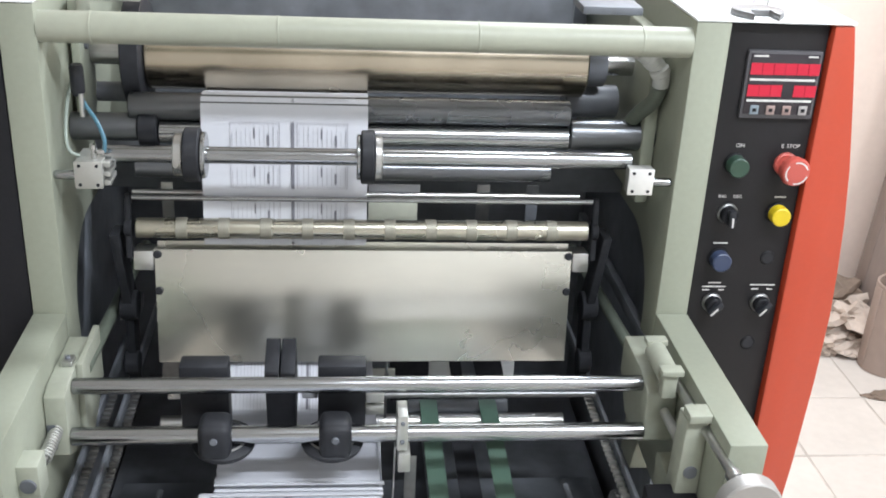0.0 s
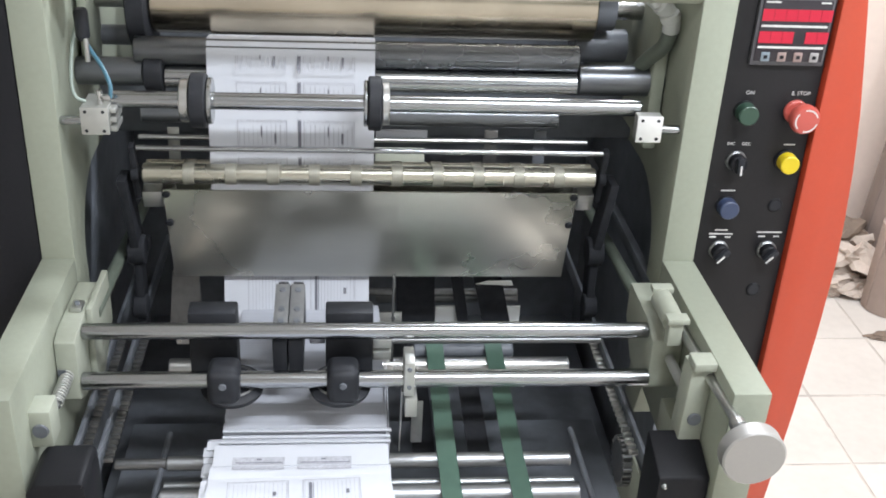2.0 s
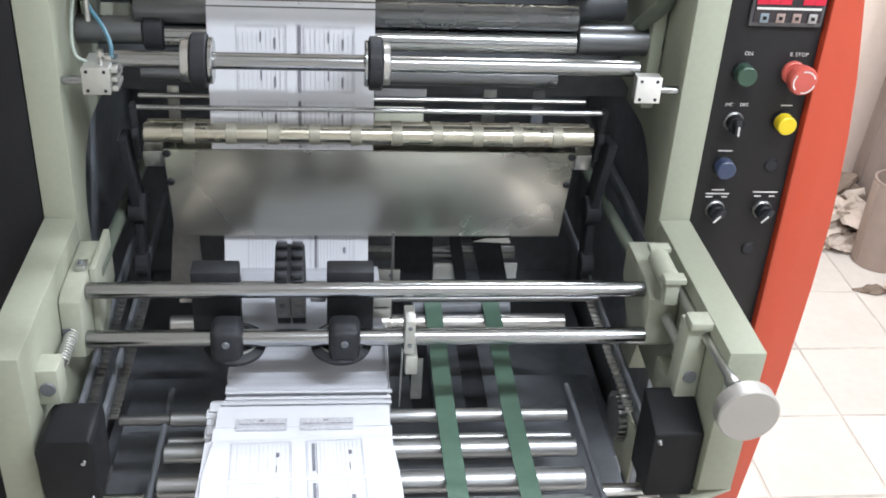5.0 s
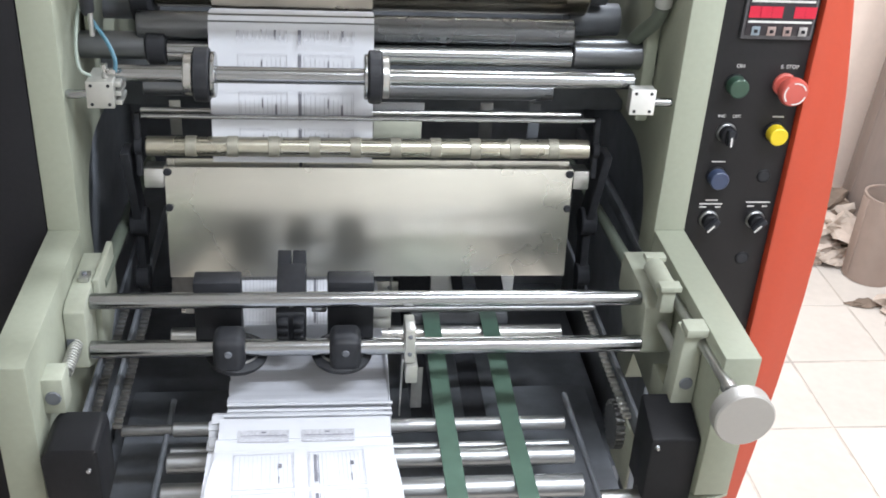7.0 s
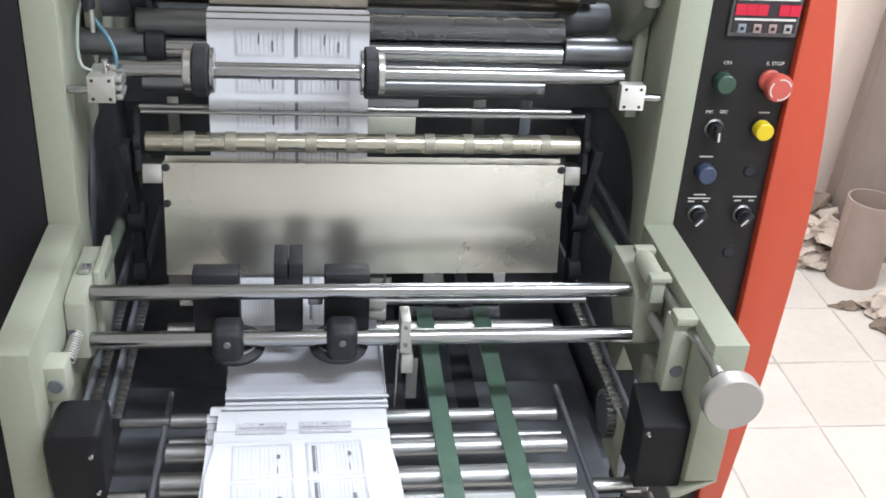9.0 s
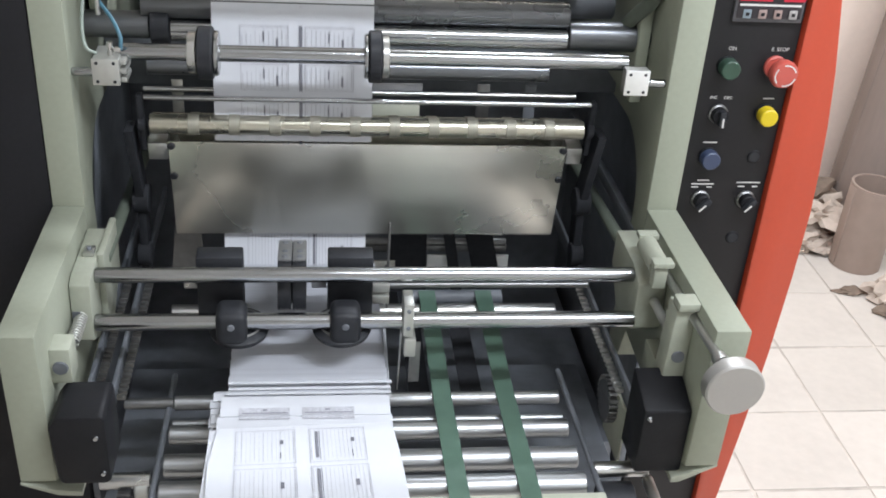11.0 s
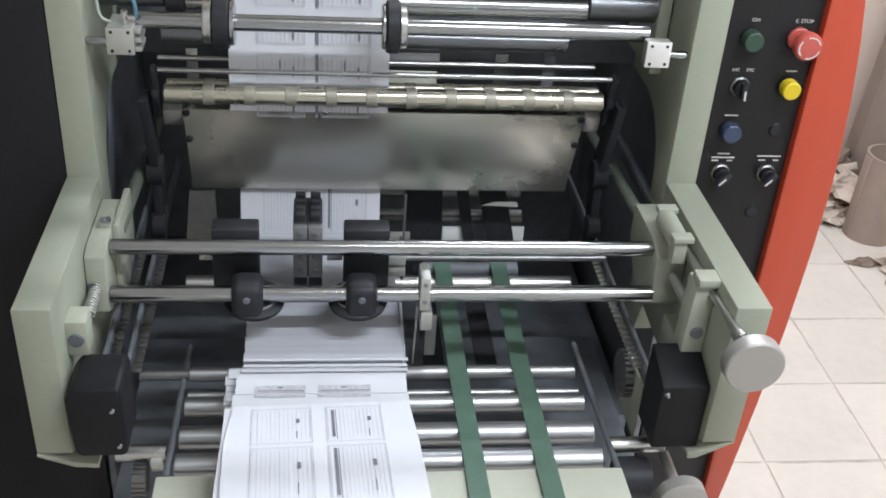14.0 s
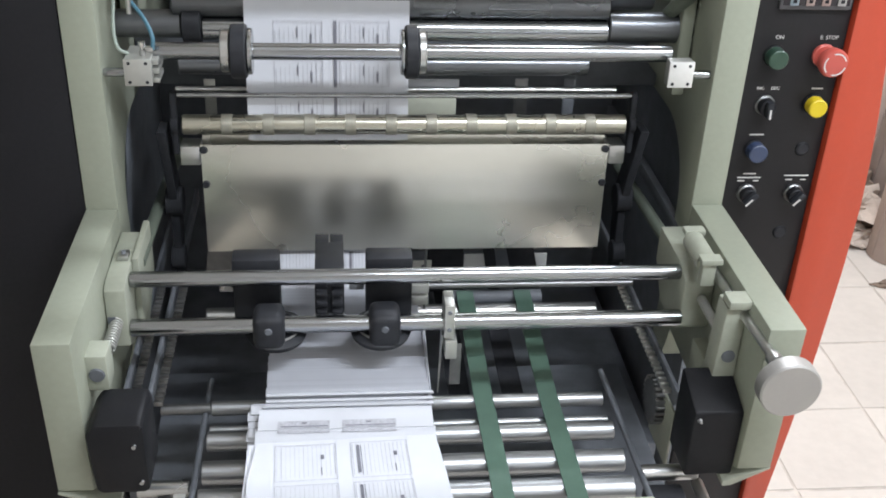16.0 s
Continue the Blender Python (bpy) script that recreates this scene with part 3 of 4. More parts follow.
# springs: a coil of wire on each spindle
coil = [(-0.494 + 0.0075 * math.cos(a), -0.142 - 0.0056 * a / 6.283, 0.990 + 0.0075 * math.sin(a)) for a in (k * 0.7854 for k in range(0, 97))]
part("spring", tube(coil[::2], 0.0013, seg=6), ALLOY, machine, "coiled steel spring")
part("spindle", between((-0.494, -0.1, 0.990), (-0.494, -0.24, 0.990), 0.0045), STEEL, machine)
spin = part("spindle", between((0.279, -0.10, 1.0500), (0.290, -0.362, 1.0520), 0.0060), STEEL, machine, "long adjusting spindle")
part("spindle_collar", between((0.2885, -0.338, 1.0518), (0.2891, -0.350, 1.0519), 0.0095), STEEL, spin)
part("spindle", between((0.272, -0.14, 1.005), (0.272, -0.214, 1.005), 0.0065), ALLOY, machine)
part("handwheel", lathe([(-0.380, 0.0340), (-0.378, 0.0362), (-0.360, 0.0362), (-0.358, 0.034), (-0.358, 0.012), (-0.350, 0.012)], (0.299, 0, 1.0325), "y", 48), WHEELALLOY, machine, "round alloy handwheel")
part("handwheel", lathe([(-0.346, 0.031), (-0.344, 0.034), (-0.326, 0.034), (-0.324, 0.031), (-0.324, 0.008), (-0.25, 0.008)], (0.268, 0, 0.780), "y", 48), WHEELALLOY, machine, "round alloy handwheel")


def gear_cover(outline, y0, y1, x_s, screws, lab):
    m = part("gear_cover", extrude(outline, y0, y1, bevel=0.005, plane="xz"), BLACK, machine, lab)
    for x, z in screws:
        part("cover_screw", lathe([(y0 - 0.0035, 0.0026), (y0, 0.0038)], (x, 0, z), "y", 12), CHROME, m)
    return m


gear_cover([(-0.492, 0.974), (-0.441, 0.974), (-0.4365, 0.969), (-0.436, 0.878), (-0.441, 0.872), (-0.494, 0.872), (-0.499, 0.880), (-0.503, 0.958)], -0.335, -0.262, 0, ((-0.449, 0.944), (-0.445, 0.890)), "black gear cover with screws")
rm = part("gear_cover", extrude([(-0.232, 0.962), (-0.242, 0.962), (-0.302, 0.941), (-0.302, 0.840), (-0.232, 0.840)], 0.225, 0.2885, bevel=0.004), BLACK, machine, "black gear cover")
part("cover_screw", lathe([(-0.3065, 0.002), (-0.3025, 0.0042)], (0.233, 0, 0.930), "y", 12), CHROME, rm)
part("foot_plate", extrude([(0.334, 0.8595), (0.274, 0.8380), (0.274, 0.8300), (0.286, 0.8310), (0.334, 0.8560)], -0.312, -0.215, bevel=0.001, plane="xz"), PALE, machine)
part("foot_plate", extrude([(-0.550, 0.8575), (-0.507, 0.8450), (-0.478, 0.8420), (-0.478, 0.8350), (-0.507, 0.8370), (-0.550, 0.8545)], -0.314, -0.215, bevel=0.001, plane="xz"), PALE, machine)
part("pale_plate", box(0.232, 0.236, -0.215, -0.130, 0.78, 0.872, 0.001), PALE, machine)
# added plate, stands in for bright floor seen through the gap
part("pale_plate", box(0.268, 0.2875, -0.205, -0.145, 0.90, 0.946, 0.001), PALE, machine)


def toothed(x0, x1, y, z, r, n, name="sprocket"):
    bm = rod(x0, x1, y, z, r * 0.86)
    for k in range(n):
        t = Matrix.Translation((0, y, z)) @ Matrix.Rotation(2 * math.pi * k / n, 4, "X")
        box(x0, x1, -0.0022, 0.0022, r * 0.8, r, 0.0006, bm, 1, t)
    return tagged(part(name, bm, DULL, machine), kind="stuff")


toothed(0.2195, 0.2325, -0.150, 0.846, 0.035, 24)
for x in (0.228, -0.446, -0.478):                  # roller chains that climb to the rear
    rail = part("chain_rail", box(x + (0.010 if x > 0 else -0.016), x + (0.016 if x > 0 else -0.010), -0.20, 0.42, 0.872, 0.896, 0.002), HAZYBLACK, machine)
    for k in range(26):
        part("chain_link", box(x - 0.006, x + 0.006, -0.190 + k * 0.012, -0.184 + k * 0.012, 0.886, 0.893, 0.0012), STEEL if x > 0 else DULL, rail)
for x0, x1, y in ((0.185, 0.262, -0.255), (-0.470, -0.405, -0.255)):
    part("stub_shaft", rod(x0, x1, y, 0.805, 0.011), STEEL, machine)
part("stub_pulley", rod(0.190, 0.235, -0.290, 0.775, 0.030), RUBBER, machine)
part("stub_shaft", rod(-0.462, -0.392, -0.097, 0.808, 0.008), DULL, machine)
part("stub_pulley", toothed(-0.448, -0.430, -0.272, 0.775, 0.022, 16, "pinion").data and rod(-0.425, -0.408, -0.262, 0.795, 0.012), ALLOY, machine)
part("side_rail", box(0.288, 0.300, -0.1, 0.5, 1.0, 1.02, 0.001), HAZYBLACK, machine)
# inner rails, coloured dark to carry the shade they lie in
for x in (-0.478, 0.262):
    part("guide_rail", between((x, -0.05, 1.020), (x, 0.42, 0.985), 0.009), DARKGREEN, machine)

# ---- rollers and belts of the delivery table ----
for y, z, r in ((-0.097, 0.808, 0.0105), (-0.135, 0.800, 0.006), (-0.166, 0.806, 0.0135), (-0.228, 0.805, 0.0160), (-0.283, 0.805, 0.0172)):
    part("delivery_roller", rod(-0.392, 0.168, y, z, r), TABLECHROME, machine, "chromed delivery roller")
part("delivery_table", box(-0.412, 0.188, -0.62, -0.312, 0.806, 0.818, 0.003), CREAM, machine, "cream delivery table")
for x in (-0.400, 0.184):
    part("table_side", between((x, -0.02, 0.80), (x, -0.31, 0.812), 0.0042), HAZYBLACK, machine)
for x in (-0.008, 0.086):
    pts = [(0.155, 0.8385), (-0.097, 0.8206), (-0.166, 0.8217), (-0.228, 0.8232), (-0.283, 0.8244), (-0.62, 0.8225)]
    part("belt", extrude(pts + [(y, z - 0.002) for y, z in pts[::-1]], x - 0.0135, x + 0.0135), BELT, machine, "flat green conveyor belt")
for x0, x1, lean, zb in ((-0.070, -0.008, 0.006, 0.80), (0.012, 0.031, 0.030, 0.80), (0.046, 0.092, 0.040, 0.80)):
    edge = [(x0, 0.968), (x1, 0.968), (x1 + lean, zb), (x0 + lean, zb)]
    part("strap", extrude(edge, 0.214, 0.2175, plane="xz"), STRAP, machine, "slanting flat black strap", smooth=None)
for x in (-0.036, 0.044):
    pts = [(0.215, 0.800), (-0.07, 0.788)]
    part("strap", extrude(pts + [(y, z - 0.003) for y, z in pts[::-1]], x - 0.016, x + 0.016), STRAP, machine, "flat black strap", smooth=None)
part("guide_plate", box(-0.002, 0.047, 0.222, 0.226, 0.836, 0.867, 0.001), TOPWHITE, machine, "white guide plate behind the straps")
part("guide_plate", extrude([(0.090, 0.8665), (0.1385, 0.8665), (0.1385, 0.838), (0.110, 0.838)], 0.222, 0.226, plane="xz"), TOPWHITE, machine, "white guide plate behind the straps")
part("guide_plate", box(-0.098, -0.058, 0.205, 0.209, 0.842, 0.866, 0.001), ALLOY, machine)
part("guide_screw", lathe([(0.2035, 0.003), (0.205, 0.004)], (-0.072, 0, 0.855), "y", 12), HAZYBLACK, machine)
part("guide_finger", extrude([(0.060, 0.9150), (0.080, 0.9215), (0.118, 0.9215), (0.122, 0.9125)], 0.212, 0.2135, plane="xz"), WHITEALLOY, machine)
part("guide_post", box(-0.080, -0.076, 0.10, 0.104, 0.84, 0.995, 0.0008), DULL, machine)
part("cross_plate", box(-0.10, 0.135, 0.232, 0.236, 0.868, 0.884, 0.001), DULL, machine)
part("link_plate", extrude([(-0.408, 0.972), (-0.370, 0.972), (-0.367, 0.86), (-0.420, 0.86)], 0.150, 0.154, plane="xz"), DULL, machine)
part("belt_pulley", rod(-0.04, 0.12, 0.158, 0.8240, 0.012), HAZYBLACK, machine)
part("under_tray", box(-0.5, 0.28, -0.29, 0.2, 0.640, 0.652, 0.002), HAZYBLACK, machine)

# ---- press wheels, blocks and tapper ----
for x in (-0.303, -0.153):
    w = part("press_wheel", lathe([(-0.008, 0.030), (-0.006, 0.039), (0.001, 0.041), (0.006, 0.035), (0.008, 0.018)], (0, 0, 0), "z", 44), RUBBER, machine, "black rubber press wheel")
    w.matrix_basis = pose(x + (0.008 if x < -0.2 else -0.004), -0.124, 0.957, 6, 0, 0)
    part("wheel_ring", lathe([(0.0065, 0.0290), (0.0090, 0.0305), (0.0065, 0.0320)], (0, 0, 0), "z", 40), DULL, w)
    part("rod_clamp", box(x - 0.0205, x + 0.0205, -0.164, -0.116, 0.950, 1.000, 0.011, seg=4), RUBBER, machine, "black rod clamp")
    part("clamp_screw", lathe([(-0.1665, 0.004), (-0.164, 0.005)], (x, 0, 0.982), "y", 14), HAZYBLACK, machine)
for x0, x1 in ((-0.352, -0.290), (-0.176, -0.114)):
    b = part("fold_block", box(x0, x1, -0.092, -0.060, 0.935, 1.046, 0.003), RUBBER, machine, "matt black fold block")
    part("block_pad", box(x0 + 0.004, x1 - 0.004, -0.059, -0.040, 0.93, 1.03, 0.003), BLACK, b)
    part("block_lug", box(x0 - 0.022, x0 - 0.001, -0.056, -0.040, 0.975, 0.995, 0.002), STEEL, b)
TAP = (-0.2245, -0.050, 0.9975)
tapper = part("tapper", box(-0.0195, 0.0195, -0.034, 0.028, -0.058, 0.034, 0.003), RUBBER, machine, "black rubber paddle turning on the inner rod")
tapper.location = TAP
for x in (-0.0102, 0.0102):
    part("tapper_tine", box(x - 0.0092, x + 0.0092, -0.0338, 0.0276, 0.0325, 0.057, 0.001), RUBBER, tapper)
    for y in (-0.026, -0.010, 0.006, 0.020):
        part("tapper_tine", box(x - 0.0070, x + 0.0070, y - 0.004, y + 0.004, -0.070, -0.0582, 0.0015), RUBBER, tapper)
    p = part("tapper_plate", box(x - 0.0096, x + 0.0096, 0.0282, 0.0310, -0.056, 0.0335, 0.001), TAPMETAL, tapper, "bare metal plate")
    for z in (0.022, -0.002, -0.042):
        part("plate_bolt", lathe([(0.0310, 0.0046), (0.0328, 0.0040)], (x, 0, z), "y", 12), HAZYBLACK, p)
clamp = part("stop_clamp", box(-0.0755, -0.0620, -0.158, -0.118, 0.961, 1.012, 0.0015), ALLOY, machine, "alloy clamp with thin stop blade")
part("clamp_foot", box(-0.0735, -0.0580, -0.162, -0.132, 0.931, 0.959, 0.0015), ALLOY, clamp)
part("guide_strip", box(-0.0625, -0.0475, -0.131, -0.1295, 0.866, 0.934, 0.0004), DULL, clamp)
part("stop_blade", extrude([(-0.150, 0.962), (-0.135, 0.962), (-0.118, 0.852), (-0.122, 0.845)], -0.0775, -0.0757), STEEL, clamp)
for z in (0.975, 1.002):
    part("clamp_bolt", lathe([(-0.1600, 0.0025), (-0.158, 0.0032)], (-0.0688, 0, z), "y", 12), HAZYBLACK, clamp)

# ---- paper ----
PX0, PX1 = -0.335, -0.112


def ribbon(path, x0, x1, lift=0.0, flare=0.0):
    """A sheet that follows a path of (y, z), from x0 to x1."""
    own = bmesh.new()
    rows = []
    for i, (y, z) in enumerate(path):
        a, b = path[max(i - 1, 0)], path[min(i + 1, len(path) - 1)]
        d = Vector((0, b[0] - a[0], b[1] - a[1])).normalized()
        nrm = Vector((0, d.z, -d.y))
        q = Vector((0, y, z)) + nrm * lift
        w = flare * min(i, 2) / 2
        rows.append((own.verts.new((x0 - w, q.y, q.z)), own.verts.new((x1 + w * 0.4, q.y, q.z))))
    for p, q in zip(rows, rows[1:]):
        own.faces.new((p[0], p[1], q[1], q[0]))
    return own


def thick(own, t=0.0006):
    bmesh.ops.recalc_face_normals(own, faces=own.faces)
    bmesh.ops.solidify(own, geom=own.faces[:], thickness=t)
    return own


web = thing("paper_web", "white printed paper web running down over chromed rollers", "paper")
WEB = [(0.275, 1.322), (0.200, 1.3240), (0.165, 1.334), (0.140, 1.3400), (0.127, 1.3412), (0.116, 1.3378), (0.1095, 1.3295), (0.1070, 1.318), (0.1025, 1.290), (0.0965, 1.240), (0.0905, 1.190), (0.0843, 1.138)]
part("sheet", thick(ribbon(WEB, PX0, PX1)), PAPER, web)


def form(bm, x0, x1, z0, z1, y, dark, seed, flat=True):
    """A printed form: rules, frame and filled boxes, as thin bars in the x-z plane at y."""
    rnd = random.Random(seed)

    def bar(a, b, c, d):
        bm.faces.new([bm.verts.new(p) for p in ((a, y, c), (b, y, c), (b, y, d), (a, y, d))])
    if not dark:
        n = 11
        for k in range(n):
            x = x0 + (x1 - x0) * (k + 0.5) / n
            w = rnd.choice((0.0006, 0.0009, 0.0013))
            bar(x - w / 2, x + w / 2, z0 + 0.004, z1 - 0.004 - rnd.random() * 0.01)
        for a, b, c, d in ((x0, x1, z0, z0 + 0.0012), (x0, x1, z1 - 0.0012, z1), (x0, x0 + 0.0012, z0, z1), (x1 - 0.0012, x1, z0, z1)):
            bar(a, b, c, d)
    else:
        bar(x0 + (x1 - x0) * 0.74, x0 + (x1 - x0) * 0.785, z0 + 0.006, z0 + 0.021)
        bar(x0 + (x1 - x0) * 0.47, x0 + (x1 - x0) * 0.50, z1 - 0.022, z1 - 0.008)
    return bm


def printed(length, name="print"):
    """One page of print, centred on its origin in the x-z plane."""
    ob = None
    for dark, mat in ((False, INK), (True, DARKINK)):
        bm = bmesh.new()
        w = PX1 - PX0
        for k, (a, b) in enumerate(((0.17, 0.47), (0.57, 0.88))):
            form(bm, w * (a - 0.5), w * (b - 0.5), -length / 2 + 0.001, length / 2 - 0.001, -0.0004 if dark else 0, dark, 7 + k)
        if dark:
            bm.faces.new([bm.verts.new(p) for p in ((0.008, -0.0004, -length / 2), (0.0125, -0.0004, -length / 2), (0.0125, -0.0004, length / 2), (0.008, -0.0004, length / 2))])
        yield bm, mat


STRIPS, PITCH = 14, 0.052
PAGES = []
for k in range(STRIPS):
    (ga, gm), (da, dm) = list(printed(0.040))
    pg = tagged(finish("printed_page", ga, gm, web), kind="stuff")
    tagged(part("dark_print", da, dm, pg), kind="stuff")
    PAGES.append(pg)
# page that hangs from the chute to the pile
HANG = [(0.018, -0.134), (0.016, -0.195), (0.0, -0.223), (-0.020, -0.252), (-0.042, -0.283)]
hang = part("hanging_sheet", thick(ribbon(HANG, PX0 + 0.004, PX1 - 0.002)), PAPER, chute, "white printed sheet coming out of the chute")

pile = thing("paper_pile", "shingled pile of fan-folded printed forms on the delivery rollers", "paper pile")
rnd = random.Random(3)
for k in range(138):
    f = k / 137
    y = 0.105 - 0.273 * f + rnd.uniform(-0.0006, 0.0006)
    z = 0.920 - 0.023 * f + rnd.uniform(-0.0018, 0.0010) - (0.0040 if k % 7 == 4 else 0)
    dx = rnd.uniform(-0.002, 0.002)
    x0, x1 = -0.304 - 0.004 * f + dx, -0.099 + dx * 0.5 + 0.004 * f
    own = thick(ribbon([(y - 0.0004, z - 0.008), (y, z), (y + 0.0004, z - 0.0003), (y + 0.003, z - 0.016), (y + 0.012, z - 0.040)], x0, x1), 0.0005)
    part("folded_sheet", own, PAPER, pile)
part("folded_sheet", box(-0.304, -0.100, -0.166, 0.10, 0.842, 0.872, 0.003), PAPER, pile)
part("folded_sheet", box(-0.330, -0.096, -0.235, -0.165, 0.826, 0.878, 0.004), PAPER, pile)
for y, z, x0, x1 in ((-0.1735, 0.8950, -0.309, -0.089), (-0.1845, 0.8935, -0.308, -0.091), (-0.1935, 0.8925, -0.311, -0.0905)):
    part("folded_sheet", thick(ribbon([(y + 0.001, z - 0.0034), (y, z - 0.0008), (y + 0.001, z), (y + 0.006, z - 0.001)], x0, x1), 0.0008), PAPER, pile, smooth=None)
PA = [(-0.2030, 0.8955), (-0.215, 0.8950), (-0.228, 0.8940), (-0.2405, 0.8925)]
PC = [(-0.2395, 0.8915), (-0.250, 0.8912), (-0.262, 0.8900), (-0.280, 0.8885)]
PB = [(-0.2680, 0.8985), (-0.30, 0.9000), (-0.34, 0.904), (-0.385, 0.911), (-0.43, 0.917), (-0.48, 0.921), (-0.53, 0.921), (-0.57, 0.918)]


def along(path, s0, s1, n=6):
    """The stretch of a path between two lengths from its start."""
    out, seg = [], [0.0]
    for a, b in zip(path, path[1:]):
        seg.append(seg[-1] + math.dist(a, b))
    for k in range(n + 1):
        s = s0 + (s1 - s0) * k / n
        i = max(j for j in range(len(seg) - 1) if seg[j] <= s + 1e-9)
        f = (s - seg[i]) / (seg[i + 1] - seg[i])
        out.append((path[i][0] + f * (path[i + 1][0] - path[i][0]), path[i][1] + f * (path[i + 1][1] - path[i][1])))
    return out


part("folded_sheet", thick(ribbon(PC, -0.3185, -0.0925), 0.0008), PAPER, pile)
for k in range(7):
    part("folded_sheet", thick(ribbon([(-0.20 - 0.009 * k, 0.886 - 0.0035 * k), (-0.185 - 0.009 * k, 0.888 - 0.0035 * k), (-0.165 - 0.004 * k, 0.87 - 0.003 * k)], -0.3285 + rnd.uniform(-0.003, 0.003), -0.097 + rnd.uniform(-0.003, 0.003)), 0.0012), PAPER, pile)
for k, dy in enumerate((0.0, 0.018)):
    part("folded_sheet", extrude([(-0.205 + dy, 0.885), (-0.06 + dy, 0.917 - 0.004 * k), (-0.05 + dy, 0.860), (-0.20 + dy, 0.850)], -0.0955 + 0.003 * k, -0.0945 + 0.003 * k), PAPER, pile)
page_a = part("folded_page", thick(ribbon(PA, -0.3155, -0.0945)), PAPER, pile)
page_b = part("folded_page", thick(ribbon(PB, -0.3150, -0.0950, flare=0.010)), PAPER, pile, "top printed page, curling up")
part("folded_page", thick(ribbon([(y, z - 0.006) for y, z in PB[:6]], -0.326, -0.093)), PAPER, pile)


def page_print(page, path, x0, x1, s0, s1, seed, dark=True):
    r = random.Random(seed)
    bm = bmesh.new()
    n = 14
    for k in range(n):
        x = x0 + (x1 - x0) * (k + 0.5) / n
        w = r.choice((0.0003, 0.0005, 0.0006))
        merge(bm, ribbon(along(path, s0 + 0.004, s1 - 0.004 - r.random() * 0.006), x - w / 2, x + w / 2, 0.0011))
    for a, b, c, d in ((x0, x1, s0, s0 + 0.0009), (x0, x1, s1 - 0.0009, s1), (x0, x0 + 0.0009, s0, s1), (x1 - 0.0009, x1, s0, s1)):
        merge(bm, ribbon(along(path, c, d), a, b, 0.0011))
    tagged(part("print", bm, INK, page, smooth=None), kind="stuff")
    if dark:
        bm = bmesh.new()
        if dark > 1:
            merge(bm, ribbon(along(path, s0 + 0.006, s1 - 0.010), x0 + 0.0075, x0 + 0.0110, 0.0014))
            merge(bm, ribbon(along(path, s0 + 0.006, s1 - 0.004), x0 + 0.0125, x0 + 0.0132, 0.0014))
        xm = x0 + (x1 - x0) * 0.74
        merge(bm, ribbon(along(path, s0 + (s1 - s0) * 0.3, s0 + (s1 - s0) * 0.42), xm, xm + 0.0042, 0.0014))
        merge(bm, ribbon(along(path, s0 + (s1 - s0) * 0.66, s0 + (s1 - s0) * 0.86), xm, xm + 0.0012, 0.0014))
        tagged(part("dark_print", bm, DARKINK, page, smooth=None), kind="stuff")


for x0, x1 in ((-0.291, -0.226), (-0.210, -0.142)):
    bm = ribbon(along(PA, 0.0235, 0.0365), x0, x1, 0.0011)
    merge(bm, ribbon(along(PC, 0.001, 0.0075), x0, x1, 0.0011))
    part("print", bm, INK, page_a, smooth=None)
    bm = ribbon(along(PA, 0.0325, 0.0340), x0 + 0.004, x1 - 0.002, 0.0014)
    merge(bm, ribbon(along(PA, 0.0265, 0.0290), x0 + 0.030, x0 + 0.036, 0.0014))
    part("dark_print", bm, DARKINK, page_a, smooth=None)
for s0, s1 in ((0.009, 0.080), (0.089, 0.195), (0.205, 0.29)):
    page_print(page_b, PB, -0.293, -0.219, s0, s1, 4, 1)
    page_print(page_b, PB, -0.202, -0.132, s0, s1, 5, 2)

page_print(hang, HANG, -0.296, -0.228, 0.068, 0.150, 8, 1)
page_print(hang, HANG, -0.203, -0.135, 0.068, 0.150, 9, 2)
page_b.matrix_basis = Matrix.Translation((-0.206, -0.266, 0)) @ pose(0, 0, 0, 0, 0, 2.2) @ Matrix.Translation((0.206, 0.266, 0))

# ---- the corner behind the machine ----
def lump(name, at, size, seed, mat, label, category, fold=0.35, kind=""):
    bm = bmesh.new()
    bmesh.ops.create_icosphere(bm, subdivisions=3, radius=1)
    for v in bm.verts:
        d = v.co.normalized()
        n = noise.noise(d * 1.6 + Vector((seed, 0, 0))) + 0.5 * abs(noise.noise(d * 4.1 + Vector((0, seed, 0)))) + 0.25 * noise.noise(d * 9 + Vector((0, 0, seed)))
        v.co = Vector((d.x * size[0], d.y * size[1], d.z * size[2])) * (1 + fold * n)
        v.co.z = max(v.co.z, -size[2] * 0.55)
    lo = min(v.co.z for v in bm.verts)
    bmesh.ops.translate(bm, vec=(0, 0, -lo), verts=bm.verts)
    ob = finish(name, bm, mat, None, label, 28)
    ob.location = at
    return tagged(ob, label, category, "waste heap by the wall", kind)


rr = random.Random(11)
for k in range(8):
    x, y = 1.47 + 0.15 * rr.random(), 1.80 + 0.20 * rr.random()
    s = rr.uniform(0.05, 0.085)
    lump("rag", (x, y, 0), (s * 1.3, s, s * 0.9), 1.0 + 1.7 * k, RAG, "soiled brown rag heaped on the tiled floor", "rag", 0.9)
for k in range(14):
    x, y = 1.46 + 0.155 * rr.random(), 1.71 + 0.17 * rr.random()
    s = rr.uniform(0.022, 0.042)
    lump("waste_paper", (x, y, max(0, (y - 1.72) * 0.9) * rr.random()), (s * 1.5, s, s * 0.8), 3.4 + 2.3 * k, RAGLIGHT, "crumpled pale waste paper on the heap", "waste paper", 1.5)
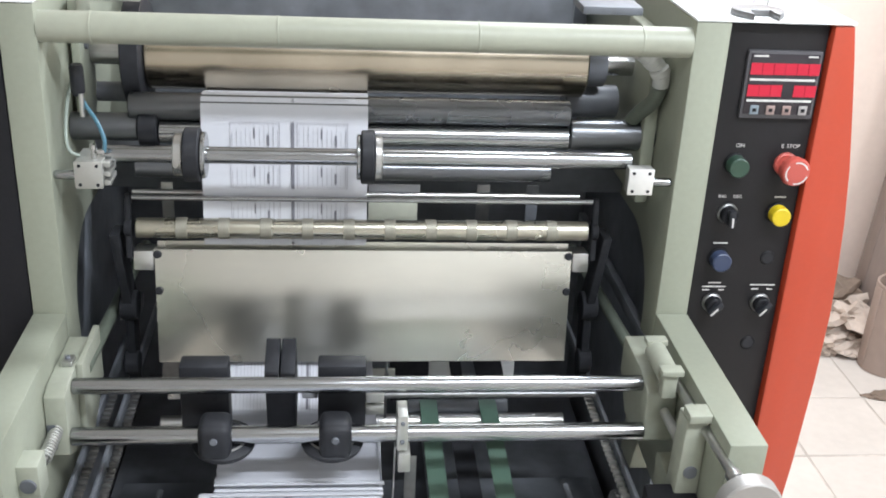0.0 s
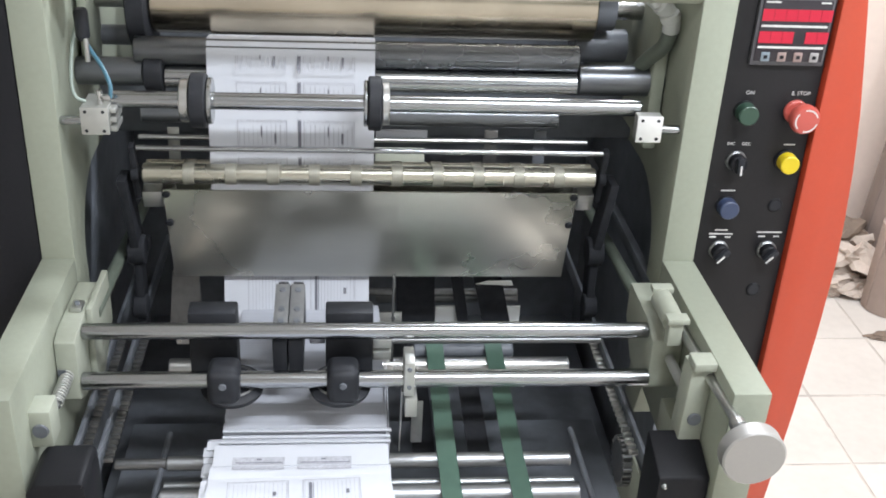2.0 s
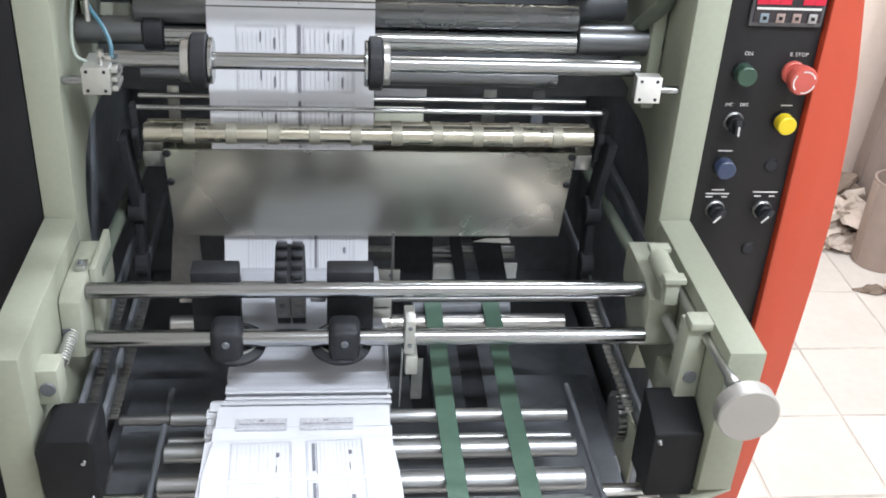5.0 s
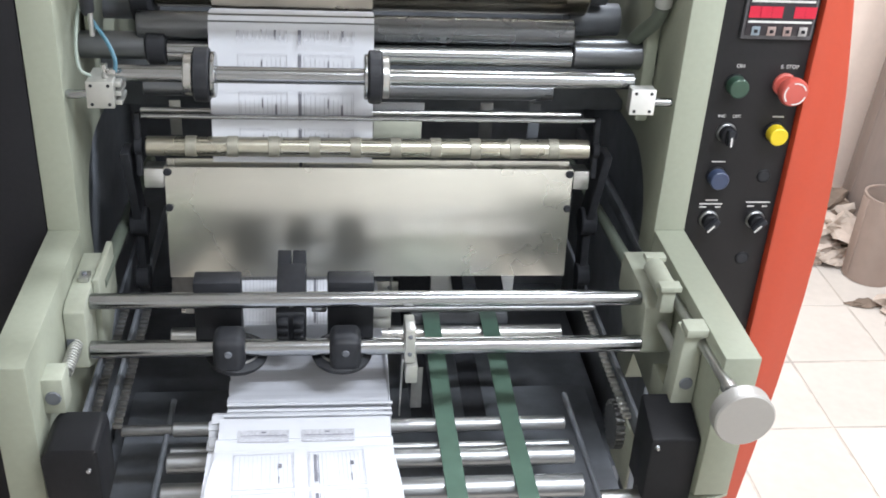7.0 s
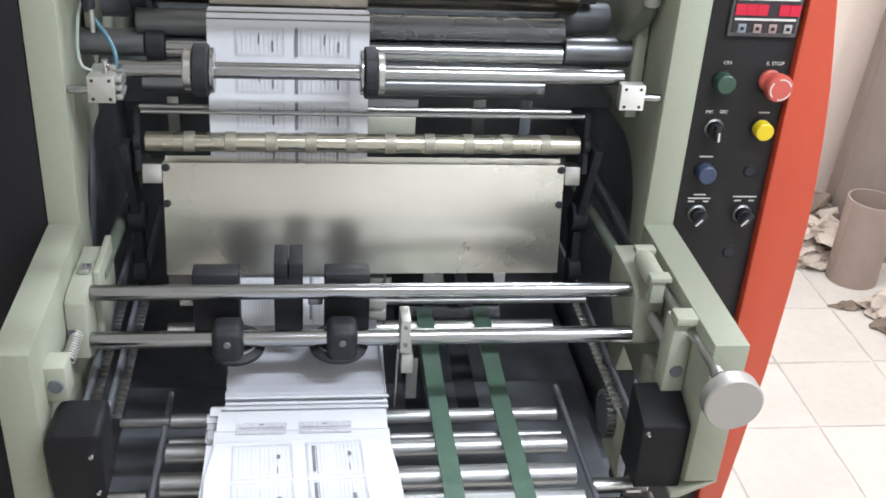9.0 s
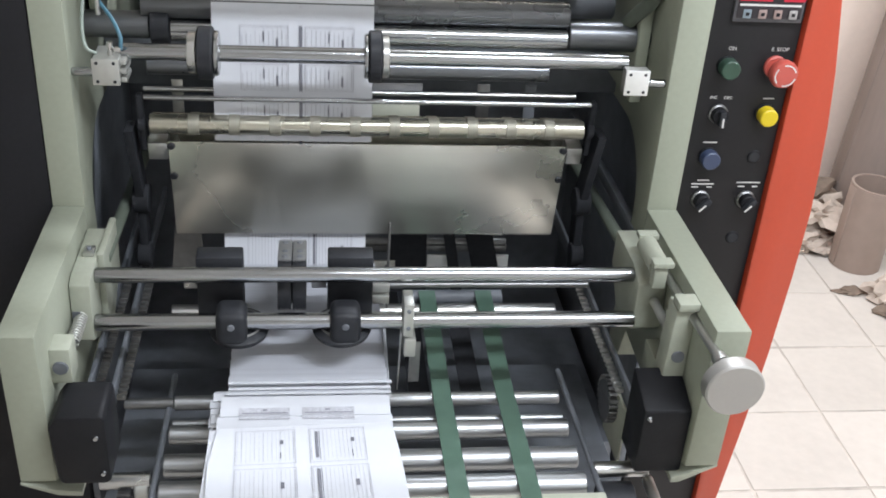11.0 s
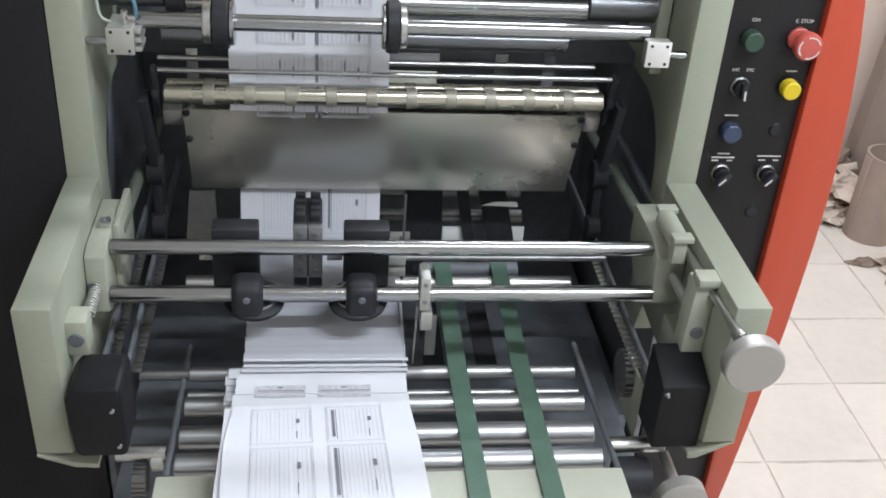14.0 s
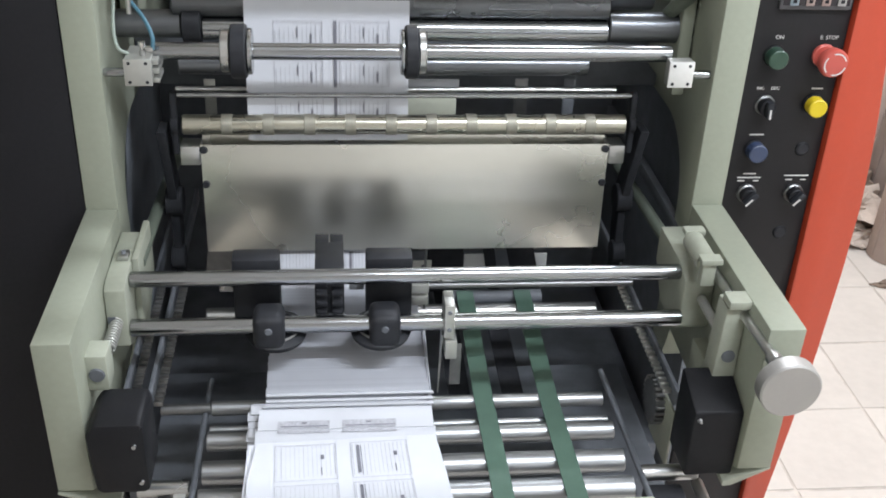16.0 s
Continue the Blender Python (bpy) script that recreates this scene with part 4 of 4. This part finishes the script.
lump("rag", (1.565, 1.79, 0.10), (0.06, 0.05, 0.035), 5.2, RAGLIGHT, "pale crumpled cloth lying across the heap", "rag", 1.2)
lump("rag", (1.69, 1.43, 0), (0.085, 0.05, 0.05), 6.3, RAGLIGHT, "pale rumpled cloth bundled on the tiles", "rag", 0.9)
lump("rag", (1.70, 1.33, 0), (0.10, 0.05, 0.025), 7.7, RAG, "flat grey rag lying on the tiles", "rag", 0.7)
lump("scrap", (1.56, 1.47, 0), (0.05, 0.02, 0.010), 8.3, RAG, "small torn scrap on the tiles", "scrap", 0.7)


def tall_roll(name, at, r, h, lean, mat, label, hollow=False):
    n = 40
    prof = [(0, r), (h, r)] if not hollow else [(0, r), (h, r), (h, r - 0.008), (0.02, r - 0.008)]
    ob = finish(name, lathe(prof, (0, 0, 0), "z", n), mat, None, label, 35)
    ob.matrix_basis = pose(*at, *lean)
    part("wrapper_seam", box(-r - 0.0015, -r + 0.004, -0.02, 0.02, 0.01, h - 0.01, 0.001), mat, ob)
    if not hollow:
        part("end_band", lathe([(h - 0.05, r + 0.0004), (h - 0.049, r + 0.0015), (h - 0.03, r + 0.0015), (h - 0.029, r + 0.0004)], (0, 0, 0), "z", n), mat, ob)
    return tagged(ob, label, "roll", "rolls in the corner")


tall_roll("paper_roll", (1.820, 1.93, 0.0), 0.17, 1.30, (0, 4.0, 0), CARD, "tall brown wrapped roll leaning by the wall")
tall_roll("cardboard_tube", (1.655, 1.660, 0.0), 0.085, 0.300, (0, 1.5, 0), FILM, "open grey-brown cardboard tube standing on tiles", True)
lump("rag", (1.595, 1.93, 0.13), (0.07, 0.06, 0.045), 9.1, RAG, "dark rag lying on top of the heap", "rag", 0.6)

jaw = [(0.034 * math.cos(a), 0.030 * math.sin(a)) for a in (radians(q) for q in range(-30, 211, 20))]
jaw += [(-0.016, -0.034), (-0.013, -0.006), (0.013, -0.006), (0.016, -0.034)]
sp = finish("spanner", extrude([(0.375 + x, 0.030 + y) for x, y in jaw], TOP + 0.0042, TOP + 0.0125, bevel=0.001, plane="xy"), DULL, None, "", 35)
tagged(sp, "open-ended steel spanner lying on the white top plate", "spanner")
part("handle", box(-0.010, 0.010, 0.0, 0.15, TOP + 0.0045, TOP + 0.011, 0.002, turn=Matrix.Translation((0.385, 0.055, 0)) @ pose(0, 0, 0, 0, 0, -24)), DULL, sp)

# ---- floor tiles ----
TX, TY, STEP = 1.190, 0.858, 0.304
tile_mesh = None
rest = bmesh.new()
tr = random.Random(5)
for i in range(-13, 6):
    for j in range(-14, 5):
        x, y = TX + i * STEP, TY + j * STEP
        if x < X0 or y < Y0 or x + STEP > X1 + 0.1 or y + STEP > Y1 + 0.12:
            continue
        if -3 <= i and -3 <= j:
            if tile_mesh is None:
                t = box(0.0032, STEP - 0.0032, 0.0032, STEP - 0.0032, -0.0028, 0.0, 0.0014, seg=1)
                tile_mesh = finish("tile", t, TILE, floor)
                tile_mesh.location = (x, y, 0)
            else:
                o = new("tile", tile_mesh.data)
                o.parent = floor
                o.location = (x + tr.uniform(-0.001, 0.001), y + tr.uniform(-0.001, 0.001), tr.uniform(-0.0004, 0.0002))
                o.rotation_euler[2] = tr.uniform(-0.004, 0.004)
        else:
            box(x + 0.0025, x + STEP - 0.0025, y + 0.0025, y + STEP - 0.0025, -0.0028, 0.0, 0, rest)
tagged(finish("far_tiles", rest, TILE, floor), kind="stuff")


# ---- what moves ----
PERIOD, FRONT = 1.1185, 0.142


def motions():
    steps = [k * PERIOD / 12 for k in range(int(16.0 / PERIOD * 12) + 2)]
    times = [t for t in steps if t < 15.98] + [16.0]
    swing = lambda t: math.cos(2 * math.pi * (t - FRONT) / PERIOD)
    walk(chute, [(t, pose(*PIVOT, 5.3 - 17.5 * swing(t))) for t in times])
    walk(tapper, [(t, pose(*TAP, -28 - 360 * (t - FRONT) / PERIOD)) for t in times])
    walk(pile, [(t, pose(0, 0.0031 * (12.5 - t), 0)) for t in (0.0, 4.0, 8.0, 12.0, 16.0)])
    # the printed pages run round a loop: down the web, back up behind it
    TOPZ = 1.315
    speed, xm = 0.27, (PX0 + PX1) / 2
    down, rad = 0.167, 0.012
    total = STRIPS * PITCH
    arc = math.pi * rad
    up = total - down - 2 * arc
    for k, pg in enumerate(PAGES):
        rows = []
        for n in range(0, 481):
            t = n / 30
            s = (speed * t + k * PITCH + 0.025) % total
            if s < down:
                y, z, a = 0.0, TOPZ - s, 0
            elif s < down + arc:
                q = (s - down) / rad
                y, z, a = rad - rad * math.cos(q), TOPZ - down - rad * math.sin(q), math.degrees(q)
            elif s < down + arc + up:
                y, z, a = 2 * rad, TOPZ - down + (s - down - arc) * down / up, 180
            else:
                q = (s - down - arc - up) / rad
                y, z, a = rad + rad * math.cos(q), TOPZ + rad * math.sin(q), 180 + math.degrees(q)
            rows.append((t, pose(xm, 0.0892 + 0.120 * (z - 1.19) + y, z, a - 6.84)))
        walk(pg, rows)


motions()
